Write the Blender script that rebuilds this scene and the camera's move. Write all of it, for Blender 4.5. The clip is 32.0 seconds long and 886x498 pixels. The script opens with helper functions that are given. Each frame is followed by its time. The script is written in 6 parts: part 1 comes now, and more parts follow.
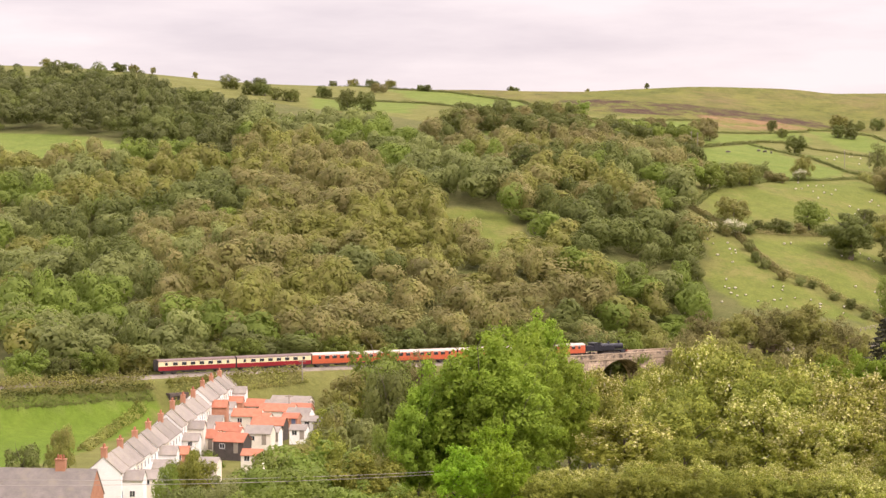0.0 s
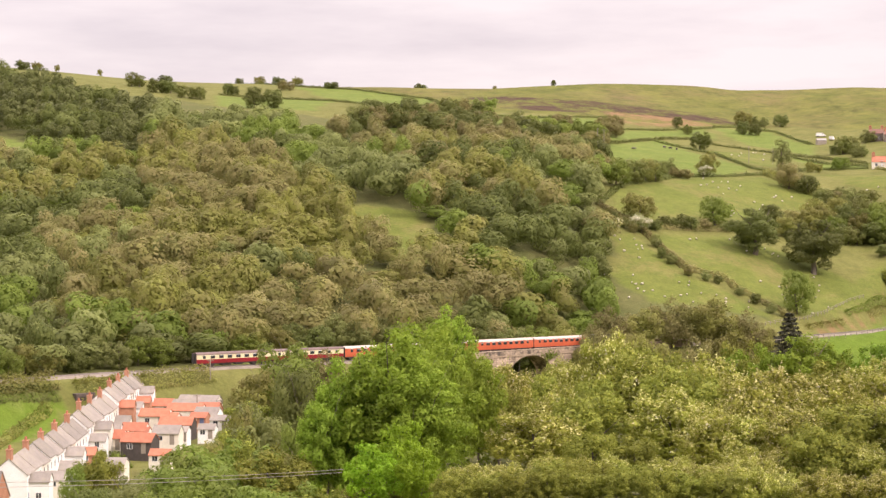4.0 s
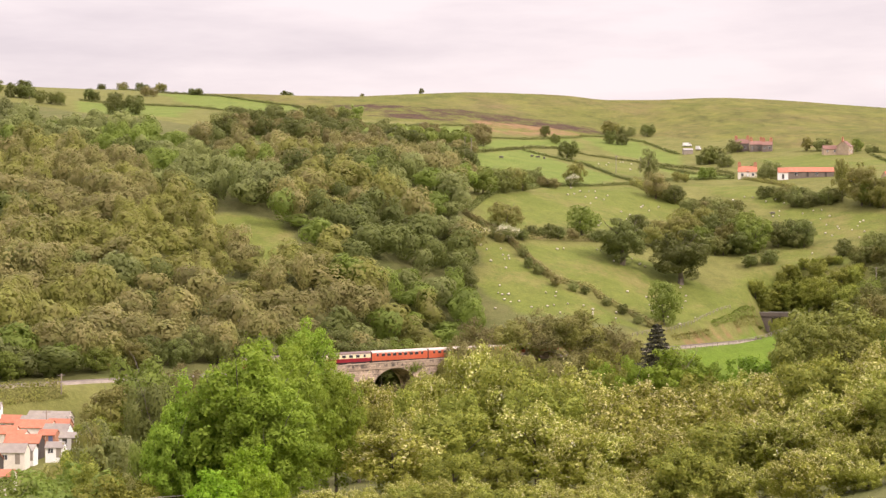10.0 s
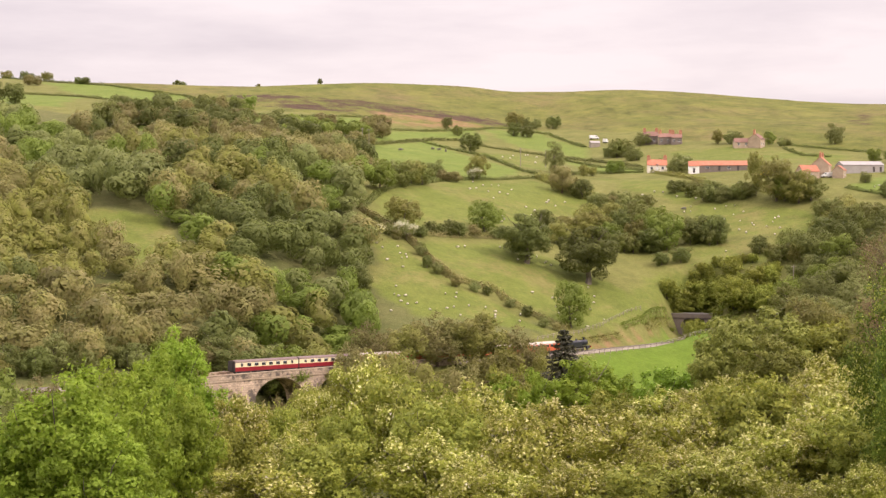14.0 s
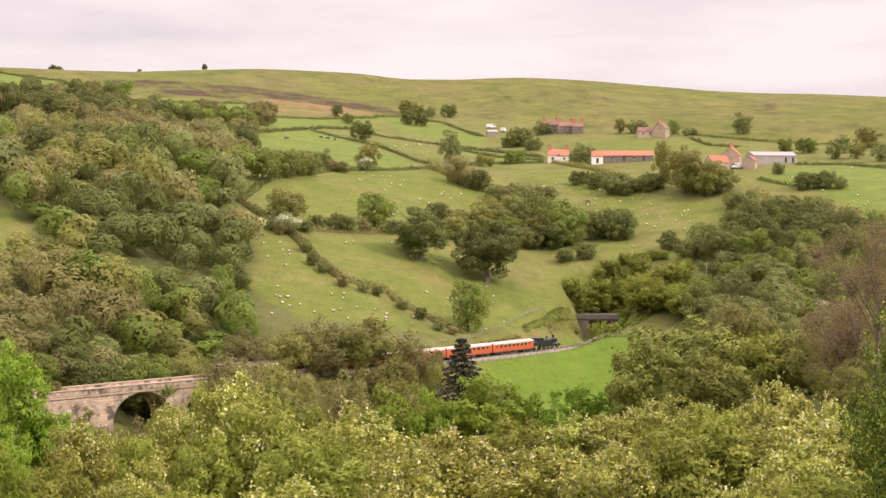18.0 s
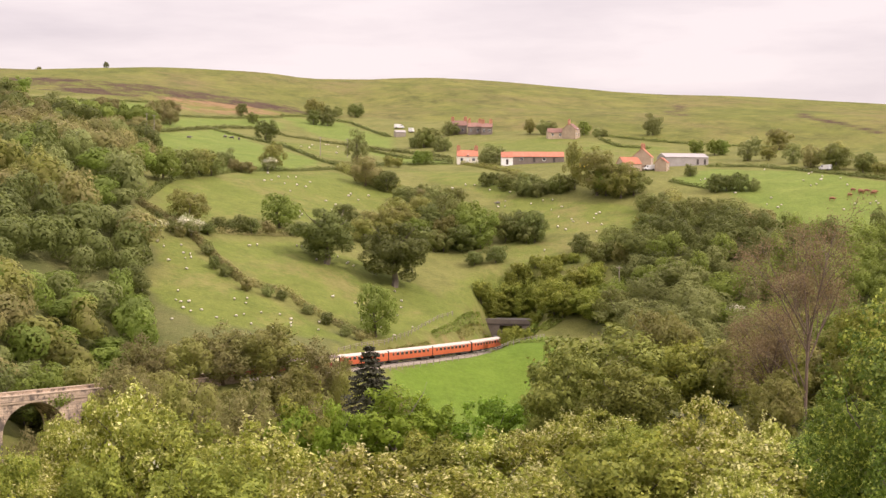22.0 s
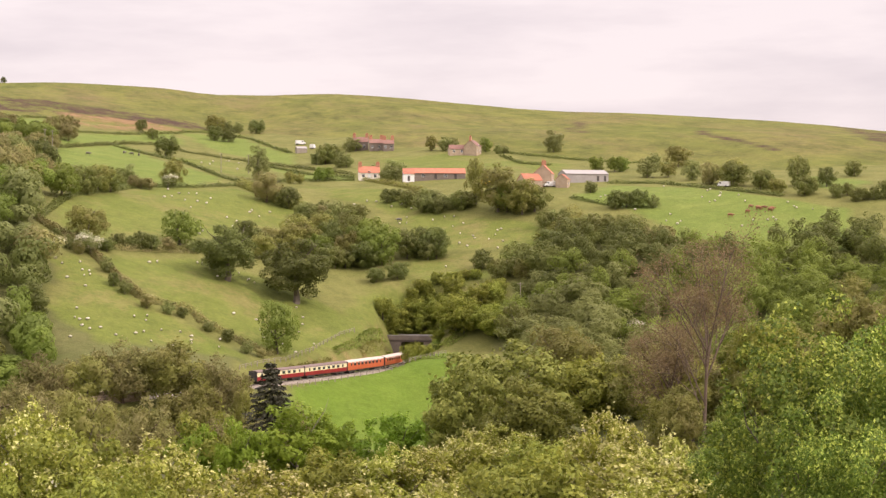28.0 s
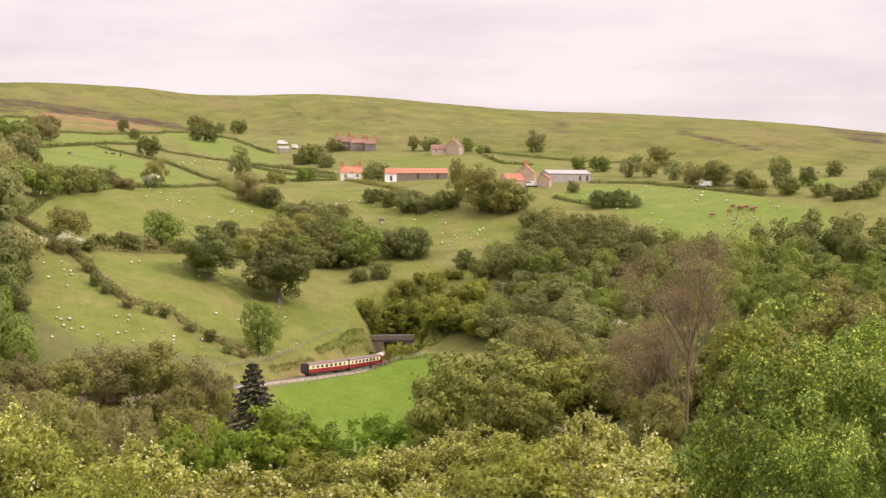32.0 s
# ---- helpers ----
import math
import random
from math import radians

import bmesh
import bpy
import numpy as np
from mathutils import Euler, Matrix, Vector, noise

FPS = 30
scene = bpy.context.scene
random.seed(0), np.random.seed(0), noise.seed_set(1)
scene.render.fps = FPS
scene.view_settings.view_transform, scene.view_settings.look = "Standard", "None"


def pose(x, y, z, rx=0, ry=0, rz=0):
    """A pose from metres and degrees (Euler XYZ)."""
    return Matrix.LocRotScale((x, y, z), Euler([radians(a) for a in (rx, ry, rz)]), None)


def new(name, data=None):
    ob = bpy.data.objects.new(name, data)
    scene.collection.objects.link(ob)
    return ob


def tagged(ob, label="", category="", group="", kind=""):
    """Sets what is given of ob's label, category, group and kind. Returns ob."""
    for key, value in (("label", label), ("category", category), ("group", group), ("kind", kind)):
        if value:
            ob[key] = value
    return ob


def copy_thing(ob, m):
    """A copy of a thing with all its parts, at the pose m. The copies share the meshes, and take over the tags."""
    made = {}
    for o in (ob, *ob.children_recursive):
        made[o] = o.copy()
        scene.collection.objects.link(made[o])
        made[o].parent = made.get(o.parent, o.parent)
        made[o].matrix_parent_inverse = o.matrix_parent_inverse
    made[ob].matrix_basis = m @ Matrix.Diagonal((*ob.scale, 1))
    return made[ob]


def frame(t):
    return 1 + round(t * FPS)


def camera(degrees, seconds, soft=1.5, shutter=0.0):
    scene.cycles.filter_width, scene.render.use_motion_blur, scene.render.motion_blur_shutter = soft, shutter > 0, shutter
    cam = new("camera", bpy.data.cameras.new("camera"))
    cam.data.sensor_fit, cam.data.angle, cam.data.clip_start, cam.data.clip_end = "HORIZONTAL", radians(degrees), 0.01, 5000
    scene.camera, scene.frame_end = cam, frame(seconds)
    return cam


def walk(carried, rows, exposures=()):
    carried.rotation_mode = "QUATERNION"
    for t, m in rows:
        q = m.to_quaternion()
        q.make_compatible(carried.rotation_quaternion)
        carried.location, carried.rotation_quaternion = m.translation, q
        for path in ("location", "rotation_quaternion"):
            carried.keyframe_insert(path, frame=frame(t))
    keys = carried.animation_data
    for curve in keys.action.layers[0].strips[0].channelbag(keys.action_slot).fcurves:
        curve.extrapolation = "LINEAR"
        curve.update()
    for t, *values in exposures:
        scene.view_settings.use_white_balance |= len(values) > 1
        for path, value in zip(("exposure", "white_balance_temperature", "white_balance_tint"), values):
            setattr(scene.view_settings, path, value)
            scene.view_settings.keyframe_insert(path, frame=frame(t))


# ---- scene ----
cam = camera(27.2, 32.0, soft=1.4)


def aim(x, y, z, az, tilt, lean):
    """A camera pose from a place, a bearing clockwise from +y, a tilt and a lean."""
    return pose(x, y, z, 90 + tilt, 0, -az) @ pose(0, 0, 0, 0, 0, lean)


# seconds, x, y, z, bearing, tilt, lean
PATH = [
    (0.0, -8.02, -114.70, 39.99, -8.886, -0.926, 0.154),
    (0.5, -8.02, -114.70, 39.99, -8.545, -0.959, 0.066),
    (1.0, -8.02, -114.70, 39.99, -8.311, -0.998, -0.008),
    (1.5, -8.02, -114.70, 39.99, -7.963, -1.022, -0.010),
    (2.0, -8.02, -114.70, 39.99, -7.622, -1.032, 0.031),
    (2.5, -8.02, -114.70, 39.99, -7.313, -1.025, 0.008),
    (3.0, -8.02, -114.70, 39.99, -7.072, -1.020, -0.030),
    (3.5, -8.02, -114.70, 39.99, -6.489, -1.016, -0.093),
    (5.5, -8.02, -114.70, 39.99, -5.517, -0.984, -0.164),
    (6.0, -8.02, -114.70, 39.99, -5.378, -0.878, -0.125),
    (6.5, -8.02, -114.70, 39.99, -4.956, -0.855, -0.123),
    (7.0, -8.02, -114.70, 39.99, -4.423, -0.765, -0.110),
    (7.5, -8.02, -114.70, 39.99, -4.051, -0.726, -0.123),
    (8.0, -8.02, -114.70, 39.99, -3.586, -0.691, -0.145),
    (8.5, -8.02, -114.70, 39.99, -3.099, -0.698, -0.127),
    (9.0, -7.90, -112.91, 40.02, -2.686, -0.711, -0.127),
    (9.5, -7.55, -107.96, 40.11, -2.295, -0.728, -0.072),
    (10.0, -7.21, -103.11, 40.20, -1.936, -0.746, -0.013),
    (10.5, -6.89, -98.49, 40.28, -1.551, -0.769, -0.004),
    (11.0, -6.55, -93.62, 40.36, -1.251, -0.796, 0.019),
    (11.5, -6.24, -89.20, 40.44, -1.020, -0.827, -0.001),
    (12.0, -5.91, -84.48, 40.52, -0.621, -0.853, 0.010),
    (12.5, -5.64, -80.69, 40.59, -0.065, -0.849, -0.003),
    (13.0, -5.27, -75.36, 40.68, 0.286, -0.874, 0.002),
    (13.5, -4.83, -69.12, 40.79, 0.602, -0.899, 0.028),
    (14.0, -4.39, -62.82, 40.90, 1.012, -0.932, 0.010),
    (14.5, -3.98, -56.96, 41.00, 1.416, -0.955, 0.018),
    (16.5, -2.31, -33.00, 41.42, 3.128, -1.133, 0.016),
    (17.0, -1.90, -27.22, 41.52, 3.380, -1.156, 0.032),
    (17.5, -1.49, -21.27, 41.63, 3.765, -1.173, 0.061),
    (18.0, -1.06, -15.21, 41.73, 4.308, -1.211, 0.068),
    (18.5, -0.72, -10.32, 41.82, 4.688, -1.237, 0.113),
    (19.0, -0.40, -5.77, 41.90, 5.144, -1.249, 0.154),
    (19.5, -0.15, -2.09, 41.96, 5.500, -1.267, 0.166),
    (20.0, 0.00, 0.00, 42.00, 5.661, -1.276, 0.193),
    (20.5, 0.00, 0.00, 42.00, 6.025, -1.272, 0.196),
    (21.0, 0.00, 0.00, 42.00, 6.357, -1.194, 0.194),
    (21.5, 0.00, 0.00, 42.00, 6.771, -1.191, 0.222),
    (22.0, 0.00, 0.00, 42.00, 7.228, -1.169, 0.194),
    (22.5, 0.00, 0.00, 42.00, 7.713, -1.082, 0.198),
    (23.0, 0.00, 0.00, 42.00, 8.090, -0.948, 0.145),
    (23.5, 0.00, 0.00, 42.00, 8.585, -0.890, 0.169),
    (24.0, 0.00, 0.00, 42.00, 8.996, -0.699, 0.142),
    (24.5, 0.00, 0.00, 42.00, 9.273, -0.588, 0.138),
    (25.0, 0.00, 0.00, 42.00, 9.420, -0.439, 0.168),
    (25.5, 0.00, 0.00, 42.00, 9.880, -0.454, 0.147),
    (27.5, 0.00, 0.00, 42.00, 10.138, -0.620, 0.169),
    (28.0, 0.00, 0.00, 42.00, 10.302, -0.647, 0.165),
    (28.5, 0.00, 0.00, 42.00, 10.383, -0.631, 0.204),
    (29.0, 0.00, 0.00, 42.00, 10.815, -0.622, 0.201),
    (29.5, 0.00, 0.00, 42.00, 10.881, -0.647, 0.164),
    (30.0, 0.00, 0.00, 42.00, 10.897, -0.645, 0.142),
    (30.5, 0.00, 0.00, 42.00, 10.893, -0.645, 0.148),
    (31.0, 0.00, 0.00, 42.00, 10.869, -0.657, 0.183),
    (31.5, 0.00, 0.00, 42.00, 10.856, -0.645, 0.137),
    (32.0, 0.00, 0.00, 42.00, 10.856, -0.648, 0.121),
]
walk(cam, [(t, aim(*row)) for t, *row in PATH], exposures=[(0, 0.05, 6500, 24.5), (32, -0.02, 6500, 24)])

# ---- light ----
SUN_EL, SUN_AZ = radians(39), radians(118)      # bearing clockwise from +y
sun = new("sun", bpy.data.lights.new("sun", "SUN"))
sun.data.energy, sun.data.angle, sun.data.color = 2.65, radians(1.6), (1.0, 0.92, 0.78)
sun.rotation_euler = Vector((math.sin(SUN_AZ) * math.cos(SUN_EL), math.cos(SUN_AZ) * math.cos(SUN_EL), math.sin(SUN_EL))).to_track_quat("Z", "Y").to_euler()

world = bpy.data.worlds.new("world")
scene.world = world
world.use_nodes = True
wn, wl = world.node_tree.nodes, world.node_tree.links
wn.clear()
w_out, w_bg, w_sky = wn.new("ShaderNodeOutputWorld"), wn.new("ShaderNodeBackground"), wn.new("ShaderNodeTexSky")
w_sky.sky_type, w_sky.sun_disc, w_sky.sun_elevation, w_sky.sun_rotation = "NISHITA", False, SUN_EL, SUN_AZ
w_tc, w_map, w_noise, w_ramp = wn.new("ShaderNodeTexCoord"), wn.new("ShaderNodeMapping"), wn.new("ShaderNodeTexNoise"), wn.new("ShaderNodeValToRGB")
w_map.inputs["Scale"].default_value = (3.0, 3.0, 16.0)
w_noise.inputs["Scale"].default_value, w_noise.inputs["Detail"].default_value, w_noise.inputs["Roughness"].default_value = 1.6, 6, 0.55
w_ramp.color_ramp.elements[0].position, w_ramp.color_ramp.elements[0].color = 0.33, (0.82, 0.76, 0.73, 1)
w_ramp.color_ramp.elements[1].position, w_ramp.color_ramp.elements[1].color = 0.60, (1.055, 0.985, 0.91, 1)
w_scale, w_mix = wn.new("ShaderNodeVectorMath"), wn.new("ShaderNodeMixRGB")
w_scale.operation = "SCALE"
w_scale.inputs["Scale"].default_value = 0.10
w_mix.inputs["Fac"].default_value = 0.86
wl.new(w_tc.outputs["Generated"], w_map.inputs["Vector"])
wl.new(w_map.outputs["Vector"], w_noise.inputs["Vector"])
wl.new(w_noise.outputs["Fac"], w_ramp.inputs["Fac"])
wl.new(w_sky.outputs["Color"], w_scale.inputs[0])
wl.new(w_scale.outputs["Vector"], w_mix.inputs["Color1"])
wl.new(w_ramp.outputs["Color"], w_mix.inputs["Color2"])
# an overcast sky is brighter overhead than at its foot
w_sep, w_up, w_rise = wn.new("ShaderNodeSeparateXYZ"), wn.new("ShaderNodeMapRange"), wn.new("ShaderNodeVectorMath")
w_up.inputs["From Min"].default_value, w_up.inputs["From Max"].default_value = 0.12, 1.0
w_up.inputs["To Min"].default_value, w_up.inputs["To Max"].default_value = 1.0, 3.15
w_rise.operation = "SCALE"
wl.new(w_tc.outputs["Generated"], w_sep.inputs["Vector"])
wl.new(w_sep.outputs["Z"], w_up.inputs["Value"])
wl.new(w_mix.outputs["Color"], w_rise.inputs[0])
wl.new(w_up.outputs["Result"], w_rise.inputs["Scale"])
wl.new(w_rise.outputs["Vector"], w_bg.inputs["Color"])
wl.new(w_bg.outputs["Background"], w_out.inputs["Surface"])


# ---- materials ----
def shader(name, rough=0.8, metal=0.0):
    m = bpy.data.materials.new(name)
    m.use_nodes = True
    bsdf = m.node_tree.nodes["Principled BSDF"]
    bsdf.inputs["Roughness"].default_value, bsdf.inputs["Metallic"].default_value = rough, metal
    return m, m.node_tree.nodes, m.node_tree.links, bsdf


def rgb(c):
    return (c[0], c[1], c[2], 1.0)


def mixed(nt, fac, a, b, kind="MIX"):
    """A mix node; fac, a and b are sockets, numbers or colours."""
    nodes, links = nt
    n = nodes.new("ShaderNodeMixRGB")
    n.blend_type = kind
    for socket, v in zip(("Fac", "Color1", "Color2"), (fac, a, b)):
        if isinstance(v, bpy.types.NodeSocket):
            links.new(v, n.inputs[socket])
        else:
            n.inputs[socket].default_value = v if isinstance(v, (int, float)) else rgb(v)
    return n.outputs["Color"]


def noisy(nt, scale, detail=5, rough=0.6, low=0.3, high=0.7, space="Object", stretch=(1, 1, 1)):
    nodes, links = nt
    tc, mp, nz, rp = nodes.new("ShaderNodeTexCoord"), nodes.new("ShaderNodeMapping"), nodes.new("ShaderNodeTexNoise"), nodes.new("ShaderNodeMapRange")
    mp.inputs["Scale"].default_value = stretch
    nz.inputs["Scale"].default_value, nz.inputs["Detail"].default_value, nz.inputs["Roughness"].default_value = scale, detail, rough
    rp.inputs["From Min"].default_value, rp.inputs["From Max"].default_value = low, high
    links.new(tc.outputs[space], mp.inputs["Vector"])
    links.new(mp.outputs["Vector"], nz.inputs["Vector"])
    links.new(nz.outputs["Fac"], rp.inputs["Value"])
    return rp.outputs["Result"]


def bumped(m, bsdf, height, strength=0.4, distance=0.05):
    nodes, links = m.node_tree.nodes, m.node_tree.links
    b = nodes.new("ShaderNodeBump")
    b.inputs["Strength"].default_value, b.inputs["Distance"].default_value = strength, distance
    links.new(height, b.inputs["Height"])
    links.new(b.outputs["Normal"], bsdf.inputs["Normal"])


def surface(name, a, b, scale=2.0, rough=0.8, metal=0.0, fine=None, bump=0.3, vary=0.0, grime=None, grime_at=(0.5, 0.75), courses=None):
    """Two tones at a large scale, grain at a fine one, and a shift from object to object."""
    m, nodes, links, bsdf = shader(name, rough, metal)
    nt = (nodes, links)
    col = mixed(nt, noisy(nt, scale), a, b)
    grain = noisy(nt, fine or scale * 9, 4, 0.7)
    col = mixed(nt, 0.35, col, mixed(nt, grain, (0.55, 0.55, 0.55), (1.25, 1.25, 1.25)), "MULTIPLY")
    if courses:
        tc, mp, bk = nodes.new("ShaderNodeTexCoord"), nodes.new("ShaderNodeMapping"), nodes.new("ShaderNodeTexBrick")
        mp.inputs["Rotation"].default_value = (radians(90), 0, 0)
        bk.inputs["Scale"].default_value, bk.inputs["Brick Width"].default_value, bk.inputs["Row Height"].default_value = 1.0, courses * 2.2, courses
        bk.inputs["Mortar Size"].default_value = 0.035
        for key, v in (("Color1", 0.72), ("Color2", 1.2), ("Mortar", 0.45)):
            bk.inputs[key].default_value = (v, v, v, 1)
        links.new(tc.outputs["Object"], mp.inputs["Vector"])
        links.new(mp.outputs["Vector"], bk.inputs["Vector"])
        col = mixed(nt, 0.8, col, bk.outputs["Color"], "MULTIPLY")
    if grime:
        col = mixed(nt, noisy(nt, scale * 0.6, 6, 0.7, *grime_at), col, grime)
    if vary:
        info, hs = nodes.new("ShaderNodeObjectInfo"), nodes.new("ShaderNodeHueSaturation")
        mr = nodes.new("ShaderNodeMapRange")
        mr.inputs["To Min"].default_value, mr.inputs["To Max"].default_value = 1 - vary, 1 + vary
        links.new(info.outputs["Random"], mr.inputs["Value"])
        links.new(mr.outputs["Result"], hs.inputs["Value"])
        links.new(col, hs.inputs["Color"])
        col = hs.outputs["Color"]
    links.new(col, bsdf.inputs["Base Color"])
    if bump:
        bumped(m, bsdf, grain, bump)
    return m


def leafy(name, a, b, c=None, through_light=0.36, rough=0.6, leaf_spread=0.6):
    """Foliage: tone by leaf, by patch and by tree; some light passes through the leaves."""
    m, nodes, links, bsdf = shader(name, rough)
    nt = (nodes, links)
    geo, info = nodes.new("ShaderNodeNewGeometry"), nodes.new("ShaderNodeObjectInfo")
    spread = nodes.new("ShaderNodeMapRange")
    spread.inputs["To Min"].default_value, spread.inputs["To Max"].default_value = 0.5 - leaf_spread / 2, 0.5 + leaf_spread / 2
    links.new(geo.outputs["Random Per Island"], spread.inputs["Value"])
    col = mixed(nt, spread.outputs["Result"], a, b)
    if c:
        col = mixed(nt, noisy(nt, 0.25, 3, 0.6, 0.42, 0.62), col, c)
    col = mixed(nt, 0.8, col, mixed(nt, noisy(nt, 0.13, 4, 0.65), (0.78, 0.78, 0.76), (1.28, 1.26, 1.22)), "MULTIPLY")
    tone, tr_ = nodes.new("ShaderNodeAttribute"), nodes.new("ShaderNodeMapRange")
    tone.attribute_name = "tone"                     # each tree of a wood has a tone of its own
    tr_.inputs["From Min"].default_value, tr_.inputs["To Min"].default_value, tr_.inputs["To Max"].default_value = -1.0, 0.62, 1.42
    links.new(tone.outputs["Fac"], tr_.inputs["Value"])
    sc = nodes.new("ShaderNodeVectorMath")
    sc.operation = "SCALE"
    links.new(col, sc.inputs[0])
    links.new(tr_.outputs["Result"], sc.inputs["Scale"])
    col = sc.outputs["Vector"]
    hs, mr, mh = nodes.new("ShaderNodeHueSaturation"), nodes.new("ShaderNodeMapRange"), nodes.new("ShaderNodeMapRange")
    mr.inputs["To Min"].default_value, mr.inputs["To Max"].default_value = 0.85, 1.18
    mh.inputs["To Min"].default_value, mh.inputs["To Max"].default_value = 0.488, 0.508
    links.new(info.outputs["Random"], mr.inputs["Value"])
    links.new(info.outputs["Random"], mh.inputs["Value"])
    links.new(mr.outputs["Result"], hs.inputs["Value"])
    links.new(mh.outputs["Result"], hs.inputs["Hue"])
    links.new(col, hs.inputs["Color"])
    links.new(hs.outputs["Color"], bsdf.inputs["Base Color"])
    bsdf.inputs["Specular IOR Level"].default_value = 0.25
    tr, mx = nodes.new("ShaderNodeBsdfTranslucent"), nodes.new("ShaderNodeMixShader")
    mx.inputs["Fac"].default_value = through_light
    links.new(hs.outputs["Color"], tr.inputs["Color"])
    links.new(bsdf.outputs["BSDF"], mx.inputs[1])
    links.new(tr.outputs["BSDF"], mx.inputs[2])
    links.new(mx.outputs["Shader"], nodes["Material Output"].inputs["Surface"])
    return m


LEAF_OLIVE = leafy("leaf_olive", (0.225, 0.24, 0.052), (0.305, 0.31, 0.076), (0.265, 0.25, 0.08), through_light=0.46)
LEAF_GREEN = leafy("leaf_green", (0.165, 0.228, 0.038), (0.24, 0.298, 0.058), through_light=0.46)
LEAF_DARK = leafy("leaf_dark", (0.118, 0.146, 0.036), (0.182, 0.205, 0.055), through_light=0.42)
LEAF_HEDGEROW = leafy("leaf_hedgerow", (0.155, 0.185, 0.044), (0.225, 0.25, 0.062), (0.195, 0.198, 0.06), through_light=0.44)
LEAF_GREY = leafy("leaf_grey_green", (0.195, 0.228, 0.07), (0.275, 0.297, 0.10), through_light=0.46)
LEAF_BROWN = leafy("leaf_budding_brown", (0.25, 0.225, 0.088), (0.32, 0.282, 0.115), (0.25, 0.248, 0.078), through_light=0.46)
LEAF_COPPER = leafy("leaf_copper", (0.225, 0.16, 0.085), (0.30, 0.22, 0.115), (0.25, 0.21, 0.085))
LEAF_BRIGHT = leafy("leaf_bright", (0.205, 0.32, 0.03), (0.355, 0.465, 0.055), through_light=0.5)
LEAF_NEAR = leafy("leaf_hawthorn_green", (0.08, 0.138, 0.016), (0.20, 0.268, 0.034), through_light=0.38, leaf_spread=1.0)
LEAF_SYCAMORE = leafy("leaf_sycamore", (0.185, 0.30, 0.026), (0.30, 0.41, 0.046), through_light=0.45)
# pale green for young shoots, and for sunlight painted onto the upper leaves
LEAF_TIP_GREEN = leafy("leaf_green_and_sunlit_tips", (0.30, 0.38, 0.05), (0.55, 0.60, 0.12), through_light=0.42)
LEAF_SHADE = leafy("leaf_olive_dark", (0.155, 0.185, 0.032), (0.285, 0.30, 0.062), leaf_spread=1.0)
LEAF_PINE = leafy("needle_plantation", (0.11, 0.127, 0.038), (0.165, 0.18, 0.055), through_light=0.3)
LEAF_LIME = leafy("leaf_lime", (0.215, 0.37, 0.018), (0.33, 0.50, 0.032), through_light=0.45)
LEAF_YELLOW = leafy("leaf_yellow_green", (0.265, 0.305, 0.042), (0.49, 0.50, 0.088), (0.31, 0.335, 0.052), through_light=0.44, leaf_spread=1.0)
LEAF_THICKET = leafy("leaf_thicket", (0.215, 0.262, 0.042), (0.41, 0.425, 0.08), (0.25, 0.28, 0.05), through_light=0.42, leaf_spread=1.0)
# cream-yellow of new sprigs; also colours in the sun on crown tops
LEAF_TIP = leafy("leaf_new_and_sunlit_tips", (0.56, 0.55, 0.15), (0.84, 0.80, 0.38), through_light=0.42, leaf_spread=1.0)
LEAF_BLOSSOM = leafy("blossom_cream", (0.62, 0.58, 0.42), (0.80, 0.76, 0.60))
LEAF_CONIFER = leafy("needle_dark", (0.036, 0.038, 0.02), (0.062, 0.058, 0.034), through_light=0.1)
BARK = surface("bark", (0.11, 0.085, 0.06), (0.19, 0.16, 0.125), 1.2, 0.9, fine=9, bump=0.6)
TWIG = surface("twig_brown", (0.115, 0.08, 0.055), (0.18, 0.13, 0.09), 1.2, 0.9, fine=9, bump=0.4)
STONE = surface("stone_sandy", (0.40, 0.30, 0.205), (0.52, 0.405, 0.29), 0.5, 0.9, fine=3.0, bump=0.5, grime=(0.20, 0.16, 0.12))
STONE_SOOTY = surface("stone_sooty", (0.46, 0.345, 0.235), (0.58, 0.45, 0.33), 0.6, 0.9, fine=2.2, bump=0.6, vary=0.12, grime=(0.12, 0.095, 0.075), grime_at=(0.48, 0.6), courses=0.55)
STONE_BLACK = surface("stone_blackened", (0.075, 0.058, 0.05), (0.13, 0.10, 0.085), 0.7, 0.9, fine=3.0, bump=0.5)
STONE_DARK = surface("stone_dark", (0.17, 0.14, 0.115), (0.25, 0.20, 0.165), 0.5, 0.9, fine=3.0, bump=0.5)
WHITEWASH = surface("whitewash", (0.87, 0.86, 0.83), (0.92, 0.91, 0.89), 0.6, 0.85, fine=6, bump=0.15, vary=0.06, grime=(0.80, 0.76, 0.69))
CREAMWASH = surface("creamwash", (0.80, 0.74, 0.62), (0.86, 0.81, 0.70), 0.6, 0.85, fine=6, bump=0.15, grime=(0.68, 0.60, 0.50))
SLATE = surface("slate", (0.24, 0.21, 0.178), (0.33, 0.29, 0.245), 0.8, 0.7, fine=5, bump=0.4, vary=0.14, grime=(0.33, 0.29, 0.20))
SLATE_DARK = surface("slate_dark", (0.15, 0.132, 0.115), (0.23, 0.20, 0.175), 0.8, 0.7, fine=5, bump=0.4, grime=(0.24, 0.21, 0.15))
PANTILE = surface("pantile_red", (0.38, 0.125, 0.065), (0.48, 0.18, 0.10), 0.8, 0.75, fine=5, bump=0.4, vary=0.2, grime=(0.30, 0.12, 0.07))
